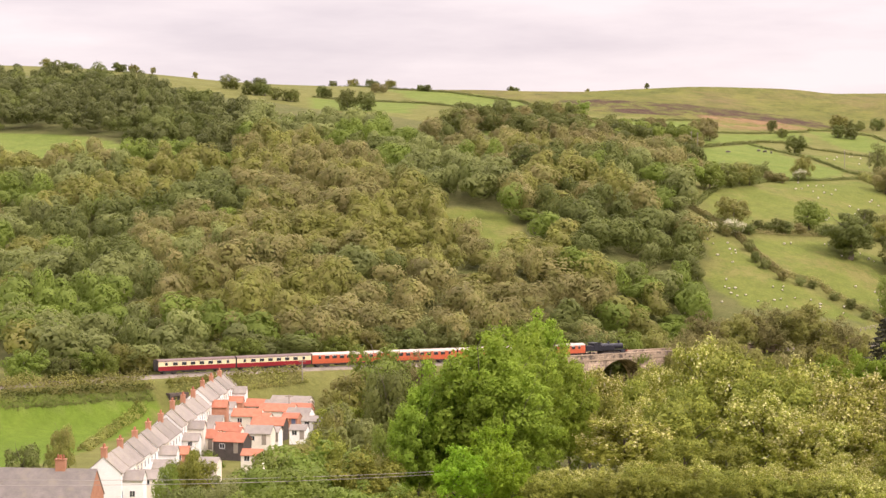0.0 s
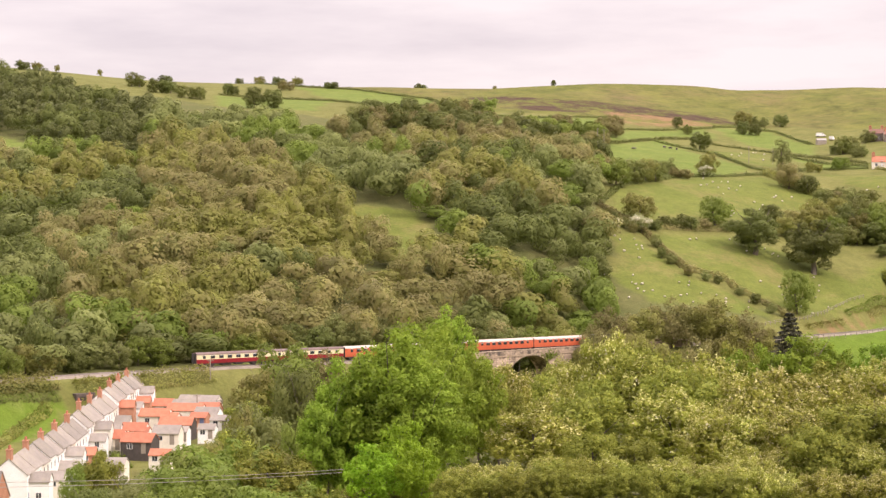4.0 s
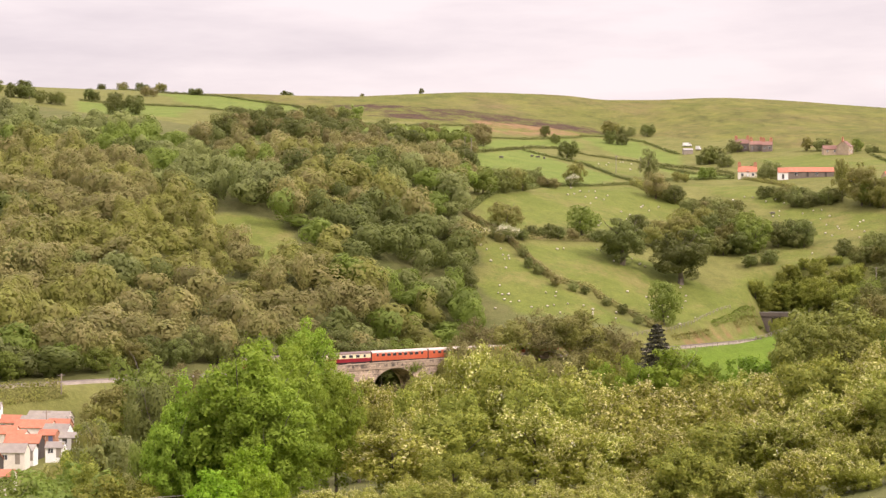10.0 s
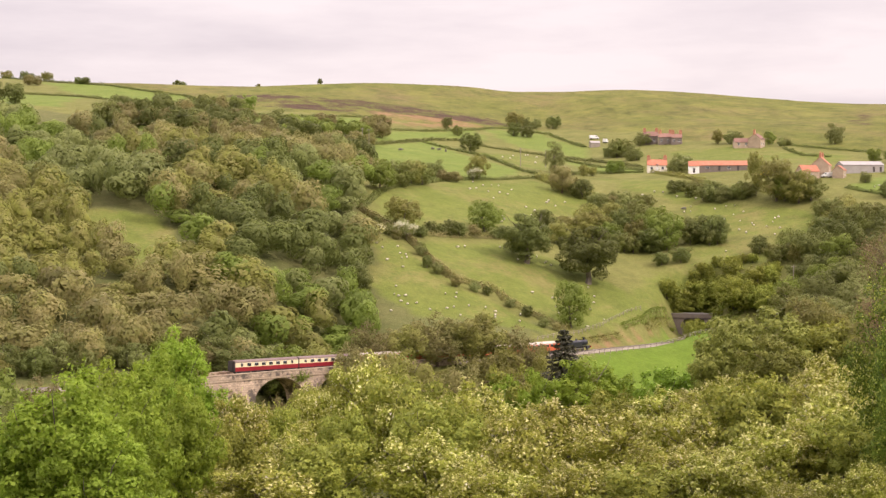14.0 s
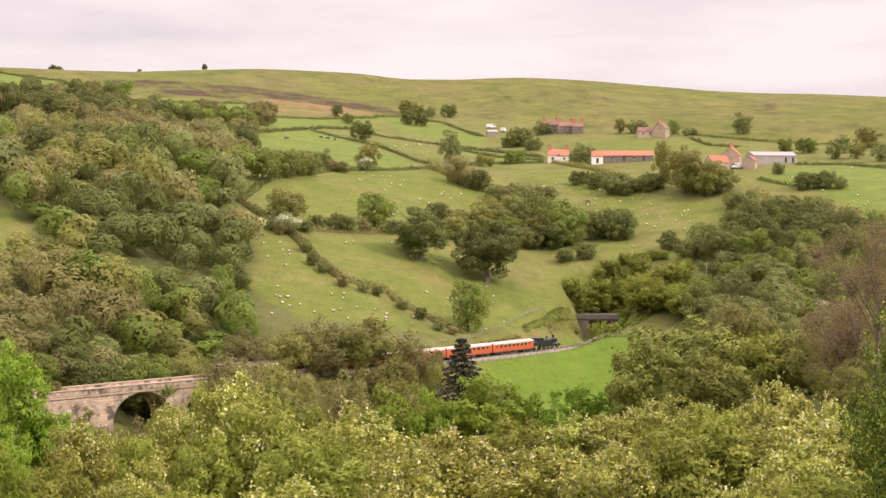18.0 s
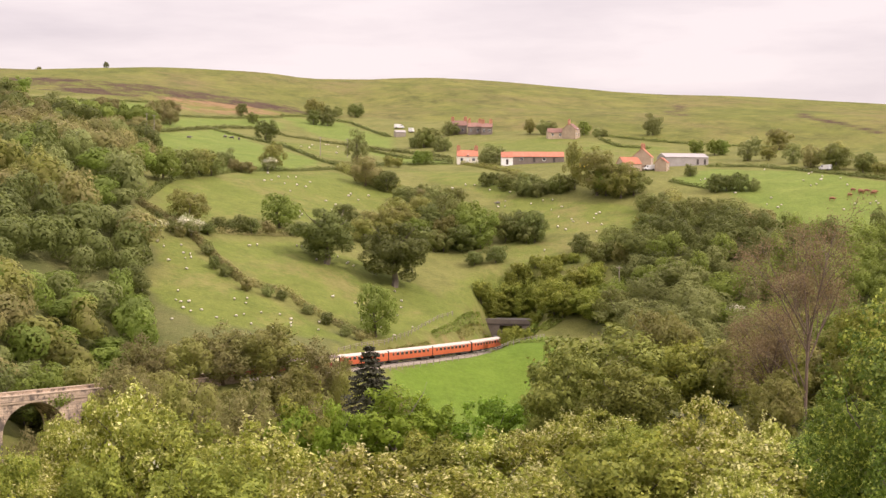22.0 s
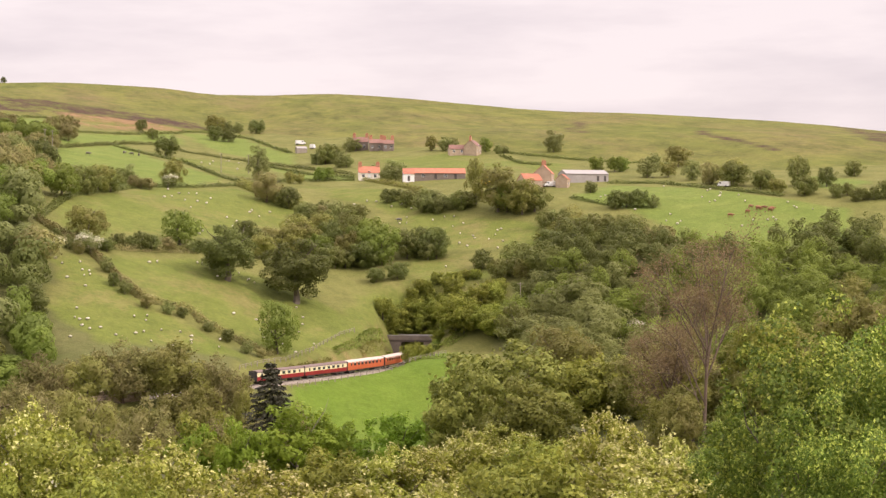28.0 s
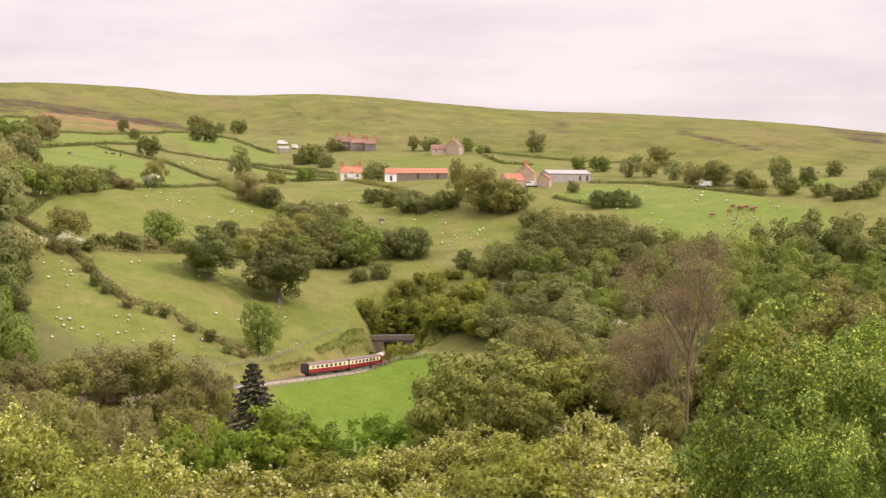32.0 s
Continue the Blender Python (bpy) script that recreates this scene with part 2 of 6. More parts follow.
PANTILE_OLD = surface("pantile_weathered", (0.21, 0.105, 0.075), (0.29, 0.15, 0.11), 0.8, 0.8, fine=5, bump=0.4, vary=0.12, grime=(0.18, 0.12, 0.09))
BRICK = surface("brick_orange", (0.42, 0.19, 0.11), (0.52, 0.26, 0.16), 0.9, 0.85, fine=7, bump=0.4, vary=0.08)
TIMBER_AND_SHADE = surface("timber_dark_and_shade", (0.06, 0.05, 0.045), (0.10, 0.08, 0.07), 0.9, 0.8, fine=7, bump=0.3)
TIMBER = surface("timber_grey", (0.26, 0.22, 0.175), (0.36, 0.31, 0.25), 0.9, 0.85, fine=7, bump=0.3)
METAL_SHEET = surface("sheet_grey", (0.31, 0.285, 0.265), (0.39, 0.36, 0.335), 0.4, 0.6, fine=4, bump=0.1, grime=(0.36, 0.31, 0.28))
WHITE_PAINT = surface("white_paint", (0.76, 0.75, 0.72), (0.82, 0.81, 0.79), 0.8, 0.5, bump=0.05)
GLASS_DARK = surface("pane_dark", (0.03, 0.035, 0.04), (0.06, 0.065, 0.07), 0.6, 0.15, bump=0.0)
MAROON = surface("coach_maroon", (0.24, 0.014, 0.022), (0.29, 0.022, 0.03), 0.3, 0.35, bump=0.03)
CREAM = surface("coach_cream", (0.70, 0.60, 0.36), (0.76, 0.66, 0.42), 0.3, 0.35, bump=0.03)
RED_ORANGE = surface("coach_red", (0.50, 0.105, 0.045), (0.56, 0.13, 0.058), 0.3, 0.35, bump=0.03)
ROOF_DARK = surface("coach_roof_dark", (0.15, 0.10, 0.085), (0.20, 0.14, 0.12), 0.3, 0.7, bump=0.05)
ROOF_PALE = surface("coach_roof_pale", (0.50, 0.42, 0.34), (0.58, 0.50, 0.42), 0.3, 0.6, bump=0.05)
BLACK = surface("loco_black", (0.018, 0.018, 0.026), (0.034, 0.034, 0.044), 0.4, 0.3, bump=0.05)
UNDER = surface("underframe", (0.035, 0.03, 0.028), (0.07, 0.06, 0.055), 0.6, 0.7, bump=0.2)
STEEL = surface("rail_steel", (0.22, 0.18, 0.155), (0.30, 0.26, 0.23), 0.6, 0.45, metal=0.5, bump=0.1)
BALLAST = surface("ballast", (0.25, 0.21, 0.165), (0.34, 0.29, 0.235), 0.5, 0.95, fine=5, bump=0.8, grime=(0.18, 0.15, 0.12))
FLEECE = surface("fleece", (0.64, 0.585, 0.46), (0.76, 0.70, 0.58), 3, 0.95, bump=0.4, vary=0.08)
FACE_DARK = surface("face_dark", (0.10, 0.09, 0.08), (0.2, 0.18, 0.15), 3, 0.9, bump=0.2)
HIDE = surface("hide_red", (0.22, 0.09, 0.045), (0.34, 0.15, 0.08), 2, 0.8, bump=0.2, vary=0.3)
YELLOW = surface("yellow_paint", (0.72, 0.50, 0.03), (0.80, 0.58, 0.05), 1, 0.5, bump=0.05)
BLUE = surface("blue_paint", (0.10, 0.12, 0.22), (0.13, 0.16, 0.27), 1, 0.5, bump=0.05)
SOIL = surface("soil_red", (0.24, 0.13, 0.08), (0.33, 0.20, 0.13), 0.2, 0.95, fine=2, bump=0.6)


# ---- the lie of the land ----
RAIL = [(-400, 20, 2.6), (-310, 110, 2.6), (-230, 200, 2.6), (-169, 275, 2.6), (-143, 308, 2.6), (-127, 323, 2.6), (-110, 338, 2.6), (-77, 364, 2.5), (-50, 388, 2.4), (-32, 406, 2.2),
        (-14, 424, 1.9), (6, 445, 1.5), (28, 468, 1.2), (60, 504, 1.2), (82, 534, 1.2), (93, 564, 1.2), (102, 602, 1.4), (112, 660, 1.8), (126, 740, 2.2)]
def catmull(pts, step=1.0):
    p = np.array(pts, float); out = []
    for i in range(len(p) - 1):
        a, b, c, d = p[max(i - 1, 0)], p[i], p[i + 1], p[min(i + 2, len(p) - 1)]
        n = max(2, int(np.linalg.norm(c - b) / step))
        t = np.arange(n)[:, None] / n
        out.append(0.5 * (2 * b + (c - a) * t + (2 * a - 5 * b + 4 * c - d) * t ** 2 + (3 * b - a - 3 * c + d) * t ** 3))
    return np.vstack(out + [p[-1:]])
RAILS = catmull(RAIL)
FOOT = np.array([(-700, 190), (-400, 215), (-260, 225), (-180, 268), (-143, 314), (-110, 344), (-77, 370), (-50, 396), (-32, 414), (-14, 432), (6, 452), (30, 472), (57, 500), (80, 512), (110, 500), (150, 472), (185, 460), (300, 420), (700, 330)], float)
HILL_L = np.array([(0, 0), (60, 5), (120, 11), (240, 25), (400, 57), (550, 92), (700, 123), (860, 146), (1100, 152), (3000, 150)], float)
HILL_R = np.array([(0, 3), (30, 8), (80, 25), (130, 38), (190, 54), (230, 59), (340, 73), (440, 87), (760, 133), (900, 138), (3000, 120)], float)
CREST = np.array([(-0.48, -1.8), (-0.45, -2.3), (-0.42, -2.7), (-0.39, -3.0), (-0.36, -3.9), (-0.33, -6.3), (-0.30, -9.4), (-0.27, -11.7), (-0.24, -12.8), (-0.21, -12.7), (-0.18, -11.6), (-0.15, -9.9), (-0.12, -8.6), (-0.09, -6.9), (-0.06, -3.6), (-0.03, -1.0), (0.00, 0.4), (0.03, 2.4), (0.06, 3.4), (0.09, 2.2), (0.12, -0.3), (0.15, -3.1), (0.18, -6.2), (0.21, -8.9), (0.24, -9.0), (0.27, -8.1), (0.30, -8.1), (0.33, -7.8), (0.36, -6.8), (0.39, -6.8), (0.42, -8.2), (0.45, -9.7), (0.48, -9.9)], float)
NEAR = np.array([(-400, 60), (-130, 37.2), (-100, 33), (-60, 26), (0, 19), (100, 8), (200, -3), (300, -9), (380, -10), (800, -10)], float)
def sstep(a, b, v):
    t = np.clip((v - a) / (b - a), 0, 1)
    return t * t * (3 - 2 * t)
def soft(tab, v):
    return (np.interp(v - 12, tab[:, 0], tab[:, 1]) + 2 * np.interp(v, tab[:, 0], tab[:, 1]) + np.interp(v + 12, tab[:, 0], tab[:, 1])) / 4
def ground(x, y):
    x, y = np.asarray(x, float), np.asarray(y, float)
    foot = np.interp(x, FOOT[:, 0], FOOT[:, 1])
    d = y - foot
    w = sstep(-0.46, -0.06, x / np.maximum(y + 60, 60))
    far = soft(HILL_L, d) * (1 - w) + soft(HILL_R, d) * w - 0.07 * np.maximum(x - 260, 0) * sstep(300, 800, d)
    far = far + np.interp(x / np.maximum(y + 60, 60), CREST[:, 0], CREST[:, 1]) * sstep(420, 760, d)
    near = soft(NEAR, y) + 0.28 * np.clip(x - 15, 0, 80) * sstep(440, 280, y) * sstep(20, 90, y) - 7 * sstep(-15, -65, x) * sstep(-60, 50, y) * sstep(290, 170, y)
    z = near + (far - near) * sstep(-45, 5, d)
    z = z + 1.6 * np.sin(x / 47 + y / 83) * np.sin(y / 61 - x / 120) * sstep(20, 120, d)
    gx = -34 + (y - 405) * 0.12
    z = z - 13 * np.exp(-((x - gx) / 17) ** 2) * sstep(310, 390, y) * sstep(560, 430, y)
    z = z - 4.6 * np.exp(-((x - 106) / 18) ** 2 - ((y - 541) / 19) ** 2)
    r2 = np.full(x.shape, 1e9); rz = np.zeros(x.shape)
    for px_, py_, pz_ in RAILS[::3]:
        q = (x - px_) ** 2 + (y - py_) ** 2
        m = q < r2
        r2 = np.where(m, q, r2); rz = np.where(m, pz_, rz)
    r = np.sqrt(r2)
    via = sstep(-66, -58, x) * sstep(4, -6, x)          # no bank under the arches
    bank = (1 - sstep(4.5, 13, r)) * sstep(584, 570, y)
    return z + (rz - 0.75 - z) * bank * (1 - via)


def land_material():
    """Turf, pasture, moor, wood floor: mixed by land-use weights that the sheet carries."""
    m, nodes, links, bsdf = shader("land", 0.95)
    nt = (nodes, links)

    def use(name):
        a = nodes.new("ShaderNodeAttribute")
        a.attribute_name = name
        return a.outputs["Fac"]
    big, mid, fine = noisy(nt, 0.012, 6, 0.6), noisy(nt, 0.07, 6, 0.65), noisy(nt, 0.9, 5, 0.7)
    col = mixed(nt, mid, (0.125, 0.135, 0.035), (0.195, 0.19, 0.06))
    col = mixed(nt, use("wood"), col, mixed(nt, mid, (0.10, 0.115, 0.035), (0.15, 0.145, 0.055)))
    moor = mixed(nt, big, (0.118, 0.138, 0.025), (0.16, 0.155, 0.041))
    moor = mixed(nt, noisy(nt, 0.02, 6, 0.7, 0.46, 0.70, stretch=(0.7, 0.35, 1)), moor, (0.18, 0.14, 0.06))
    moor = mixed(nt, noisy(nt, 0.07, 7, 0.8, 0.46, 0.68, stretch=(0.9, 0.4, 1)), moor, (0.072, 0.082, 0.019))
    moor = mixed(nt, noisy(nt, 0.05, 7, 0.8, 0.48, 0.70, stretch=(0.8, 0.35, 1)), moor, (0.195, 0.193, 0.048))
    col = mixed(nt, use("moor"), col, moor)
    turf = mixed(nt, mid, (0.124, 0.154, 0.03), (0.165, 0.183, 0.043))
    turf = mixed(nt, noisy(nt, 0.045, 6, 0.75, 0.5, 0.66), turf, (0.195, 0.18, 0.06))
    turf = mixed(nt, noisy(nt, 0.16, 6, 0.8, 0.52, 0.68), turf, (0.115, 0.14, 0.032))
    col = mixed(nt, use("grazed"), col, turf)
    col = mixed(nt, use("lush"), col, mixed(nt, mid, (0.128, 0.176, 0.034), (0.168, 0.205, 0.047)))
    col = mixed(nt, use("meadow"), col, mixed(nt, noisy(nt, 0.12, 6, 0.7, stretch=(1, 0.3, 1)), (0.100, 0.162, 0.018), (0.132, 0.19, 0.026)))
    def broken(name):
        m2 = nodes.new("ShaderNodeMath")
        m2.operation = "MULTIPLY"
        links.new(use(name), m2.inputs[0])
        links.new(noisy(nt, 0.07, 7, 0.8, 0.42, 0.54, stretch=(0.6, 0.5, 1)), m2.inputs[1])
        return m2.outputs["Value"]
    col = mixed(nt, broken("heather"), col, mixed(nt, mid, (0.055, 0.034, 0.024), (0.10, 0.062, 0.04)))
    col = mixed(nt, broken("bracken"), col, mixed(nt, mid, (0.22, 0.135, 0.065), (0.28, 0.18, 0.09)))
    col = mixed(nt, 0.5, col, mixed(nt, noisy(nt, 0.2, 5, 0.7), (0.7, 0.7, 0.7), (1.25, 1.25, 1.25)), "MULTIPLY")
    col = mixed(nt, 0.4, col, mixed(nt, fine, (0.6, 0.6, 0.6), (1.3, 1.3, 1.3)), "MULTIPLY")
    links.new(col, bsdf.inputs["Base Color"])
    bsdf.inputs["Specular IOR Level"].default_value = 0.1
    bumped(m, bsdf, fine, 0.5, 0.3)
    return m


# pieces of land by use, corners on the ground
LAND = {
    "grazed": [
        [(-19, 543), (-10, 549), (4, 522), (29, 510), (43, 504), (28, 496), (10, 492), (-6, 484), (-17, 500), (-20, 507), (-15, 519)],
        [(0, 557), (26, 578), (47, 569), (66, 556), (87, 589), (118, 603), (122, 579), (87, 574), (72, 543), (52, 513), (45, 514), (30, 523), (11, 531)],
        [(-20, 581), (-14, 616), (10, 672), (49, 709), (67, 670), (64, 655), (35, 613), (1, 581), (-8, 573)],
        [(78, 730), (104, 708), (118, 662), (145, 638), (151, 610), (137, 602), (111, 609), (101, 659), (82, 689)],
        [(-116, 525), (-84, 519), (-72, 483), (-73, 460), (-88, 463), (-102, 487)],
        [(24, 809), (58, 842), (64, 798), (52, 743), (43, 749)],
        [(116, 845), (160, 833), (198, 785), (181, 746), (129, 789)],
        [(99, 607), (126, 597), (144, 607), (140, 582), (112, 574), (95, 579)],
    ],
    "lush": [
        [(38, 460), (52, 482), (83, 550), (104, 534), (95, 498), (78, 479), (46, 458)],
        [(-166, 266), (-141, 296), (-142, 291), (-140, 245), (-144, 212)],
        [(167, 653), (190, 688), (217, 669), (256, 604), (238, 562), (204, 569), (192, 579), (188, 617), (178, 638)],
        [(-37, 738), (7, 845), (16, 797), (44, 729), (27, 694), (-9, 657), (-16, 720)],
        [(-22, 858), (31, 940), (35, 896), (7, 871), (-20, 787)],
        [(36, 940), (66, 953), (86, 881), (84, 836), (50, 881)],
        [(-93, 834), (-47, 893), (-18, 926), (-22, 883), (-65, 795), (-87, 780)],
        [(67, 822), (100, 762), (96, 743), (76, 758)],
        [(-232, 1047), (-135, 997), (-105, 901), (-151, 912), (-179, 926)],
        [(-242, 902), (-179, 926), (-173, 818), (-227, 836)],
        [(-372, 720), (-297, 700), (-268, 676), (-256, 640), (-328, 628)],
        [(272, 686), (285, 661), (268, 632), (256, 647)],
        [(-69, 651), (-55, 652), (-59, 610), (-66, 617)],
        [(-135, 762), (-113, 756), (-112, 739), (-132, 742)],
    ],
    "meadow": [
        [(37, 459), (52, 482), (83, 550), (104, 534), (104, 498), (96, 455), (64, 420), (36, 432)],
        [(-166, 266), (-141, 296), (-142, 291), (-140, 245), (-144, 212)],
    ],
    "heather": [
        [(-108, 1008), (-86, 1013), (-64, 1000), (-22, 1012), (40, 1022), (58, 1009), (39, 966), (-21, 948), (-62, 923), (-87, 924)],
        [(260, 1030), (263, 1007), (242, 911), (240, 936)],
        [(465, 1134), (506, 1114), (364, 801), (358, 830)],
        [(303, 934), (299, 852), (303, 798), (300, 791), (294, 840), (295, 909)],
    ],
    "bracken": [
        [(54, 508), (65, 525), (80, 550), (88, 572), (87, 564), (64, 520), (55, 504)],
        [(-27, 965), (17, 972), (31, 948), (-20, 894), (-29, 919)],
    ],
    "moor": [
        [(-900, 1150), (-411, 1058), (-319, 1147), (-178, 1006), (-111, 903), (-96, 864), (-48, 916), (36, 945), (84, 989), (122, 924), (142, 872), (176, 835), (207, 799), (246, 760), (273, 718), (700, 760), (2600, 2800), (-2600, 3000)]],
    "wood": [
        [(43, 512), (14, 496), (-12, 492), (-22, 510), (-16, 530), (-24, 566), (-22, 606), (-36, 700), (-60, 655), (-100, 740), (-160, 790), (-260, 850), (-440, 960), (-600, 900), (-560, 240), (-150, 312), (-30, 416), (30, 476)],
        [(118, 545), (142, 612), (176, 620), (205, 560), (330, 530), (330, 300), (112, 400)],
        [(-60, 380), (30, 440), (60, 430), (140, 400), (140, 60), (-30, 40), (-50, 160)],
    ],
}


def inside(poly, x, y):
    p = np.array(poly, float)
    hit = np.zeros(x.shape, bool)
    for (ax, ay), (bx, by) in zip(p, np.roll(p, -1, 0)):
        cross = (ay > y) != (by > y)
        with np.errstate(divide="ignore", invalid="ignore"):
            hit ^= cross & (x < (bx - ax) * (y - ay) / (by - ay + 1e-9) + ax)
    return hit


def build_land():
    th = np.radians(np.r_[np.arange(-180, -40, 5.0), np.arange(-40, 40, 0.32), np.arange(40, 180, 5.0)])
    r = [4.0]
    while r[-1] < 4600:
        d = r[-1]
        r.append(d + (6 if d < 250 else 3.2 if d < 1000 else 6 if d < 1300 else d * 0.05))
    r = np.array(r)
    TH, RR = np.meshgrid(th, r, indexing="ij")
    X, Y = RR * np.sin(TH), RR * np.cos(TH) - 60
    Z = ground(X.ravel(), Y.ravel()).reshape(X.shape)
    n, k = X.shape
    verts = np.stack([X, Y, Z], -1).reshape(-1, 3)
    i = np.arange(n)[:, None]
    j = np.arange(k - 1)[None, :]
    a, b = (i * k + j), (((i + 1) % n) * k + j)
    quads = np.stack([b, b + 1, a + 1, a], -1).reshape(-1, 4)
    hub = len(verts)
    verts = np.vstack([verts, [[0, -60, float(ground(np.array([0.0]), np.array([-60.0]))[0])]]])
    me = bpy.data.meshes.new("ground")
    faces = [tuple(q) for q in quads.tolist()] + [(hub, ((q + 1) % n) * k, q * k) for q in range(n)]
    me.from_pydata(verts.tolist(), [], faces)
    x, y = verts[:, 0], verts[:, 1]
    wob = 3 * np.sin(x / 13 + y / 29) + 2 * np.sin(y / 17 - x / 23)
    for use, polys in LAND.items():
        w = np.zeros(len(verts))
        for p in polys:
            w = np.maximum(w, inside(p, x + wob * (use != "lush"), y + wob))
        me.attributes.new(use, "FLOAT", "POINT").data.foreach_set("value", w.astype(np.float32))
    me.polygons.foreach_set("use_smooth", np.ones(len(me.polygons), bool))
    me.materials.append(land_material())
    return tagged(new("ground", me), "rolling valley ground of green pasture, wood floor and moor", "ground", kind="structure")


build_land()


# ---- mesh helpers ----
def part(name, bm, material, parent=None, label="", smooth=False):
    me = bpy.data.meshes.new(name)
    bm.to_mesh(me)
    bm.free()
    for m in material if isinstance(material, (list, tuple)) else [material]:
        me.materials.append(m)
    if smooth:
        me.polygons.foreach_set("use_smooth", [True] * len(me.polygons))
    ob = new(name, me)
    ob.parent = parent
    if label:
        ob["label"] = label
    return ob


def shared(name, me, parent, m=None):
    ob = new(name, me)
    ob.parent = parent
    if m is not None:
        ob.matrix_basis = m
    return ob


def thing(name, m, label, category, group="", kind=""):
    ob = new(name)
    ob.matrix_basis = m
    return tagged(ob, label, category, group, kind)


def box(bm, x0, x1, y0, y1, z0, z1, bevel=0.0):
    vs = [bm.verts.new((x, y, z)) for x in (x0, x1) for y in (y0, y1) for z in (z0, z1)]
    fs = [bm.faces.new([vs[k] for k in q]) for q in ((0, 1, 3, 2), (4, 6, 7, 5), (0, 4, 5, 1), (2, 3, 7, 6), (0, 2, 6, 4), (1, 5, 7, 3))]
    if bevel:
        bmesh.ops.bevel(bm, geom=list({e for f in fs for e in f.edges}), offset=bevel, segments=2, affect="EDGES")
    return bm


def boxes(*rows, bevel=0.0):
    bm = bmesh.new()
    for row in rows:
        box(bm, *row, bevel=bevel)
    return bm


def tube(bm, p0, p1, r0, r1, sides=8):
    p0, p1 = Vector(p0), Vector(p1)
    q = (p1 - p0).to_track_quat("Z", "Y")
    rings = []
    for p, r in ((p0, r0), (p1, r1)):
        rings.append([bm.verts.new(p + q @ Vector((r * math.cos(2 * math.pi * k / sides), r * math.sin(2 * math.pi * k / sides), 0))) for k in range(sides)])
    for k in range(sides):
        bm.faces.new((rings[0][k], rings[0][(k + 1) % sides], rings[1][(k + 1) % sides], rings[1][k]))
    bm.faces.new(rings[1])
    bm.faces.new(rings[0][::-1])
    return bm


def prism(bm, outline, y0, y1):
    """An outline in x and z, drawn out from y0 to y1."""
    a = [bm.verts.new((x, y0, z)) for x, z in outline]
    b = [bm.verts.new((x, y1, z)) for x, z in outline]
    bm.faces.new(a)
    bm.faces.new(b[::-1])
    for k in range(len(a)):
        q = (k + 1) % len(a)
        bm.faces.new((a[q], a[k], b[k], b[q]))
    return bm


def quad_mesh(name, corners, materials, index=None, normals=None):
    """A mesh of loose faces from an array (n, corners, 3); normals: one for each face, for the soft shading of a leaf mass."""
    n, k = corners.shape[:2]
    me = bpy.data.meshes.new(name)
    me.vertices.add(n * k)
    me.vertices.foreach_set("co", corners.reshape(-1).astype(np.float32))
    me.loops.add(n * k)
    me.loops.foreach_set("vertex_index", np.arange(n * k, dtype=np.int32))
    me.polygons.add(n)
    me.polygons.foreach_set("loop_start", np.arange(0, n * k, k, dtype=np.int32))
    if index is not None:
        me.polygons.foreach_set("material_index", index.astype(np.int32))
    for m in materials:
        me.materials.append(m)
    me.update()
    if normals is not None:
        me.polygons.foreach_set("use_smooth", np.ones(n, bool))
        me.normals_split_custom_set_from_vertices(np.repeat(normals, k, 0).astype(np.float32))
    return me


# ---- foliage ----
def leaf_quads(c, nrm, size, rng, flutter=0.5):
    """Leaves at the places c, facing roughly along nrm."""
    n = len(c)
    nrm = nrm * 0.9 + rng.normal(0, flutter, (n, 3))
    nrm /= np.linalg.norm(nrm, axis=1)[:, None] + 1e-9
    t = np.cross(nrm, rng.normal(0, 1, (n, 3)))
    t /= np.linalg.norm(t, axis=1)[:, None] + 1e-9
    b = np.cross(nrm, t)
    s = (size * rng.uniform(0.6, 1.35, n))[:, None]
    t, b = t * s * 0.56, b * s * 0.46
    return np.stack([c - t, c + t * 0.7 - b, c + t + b], 1)


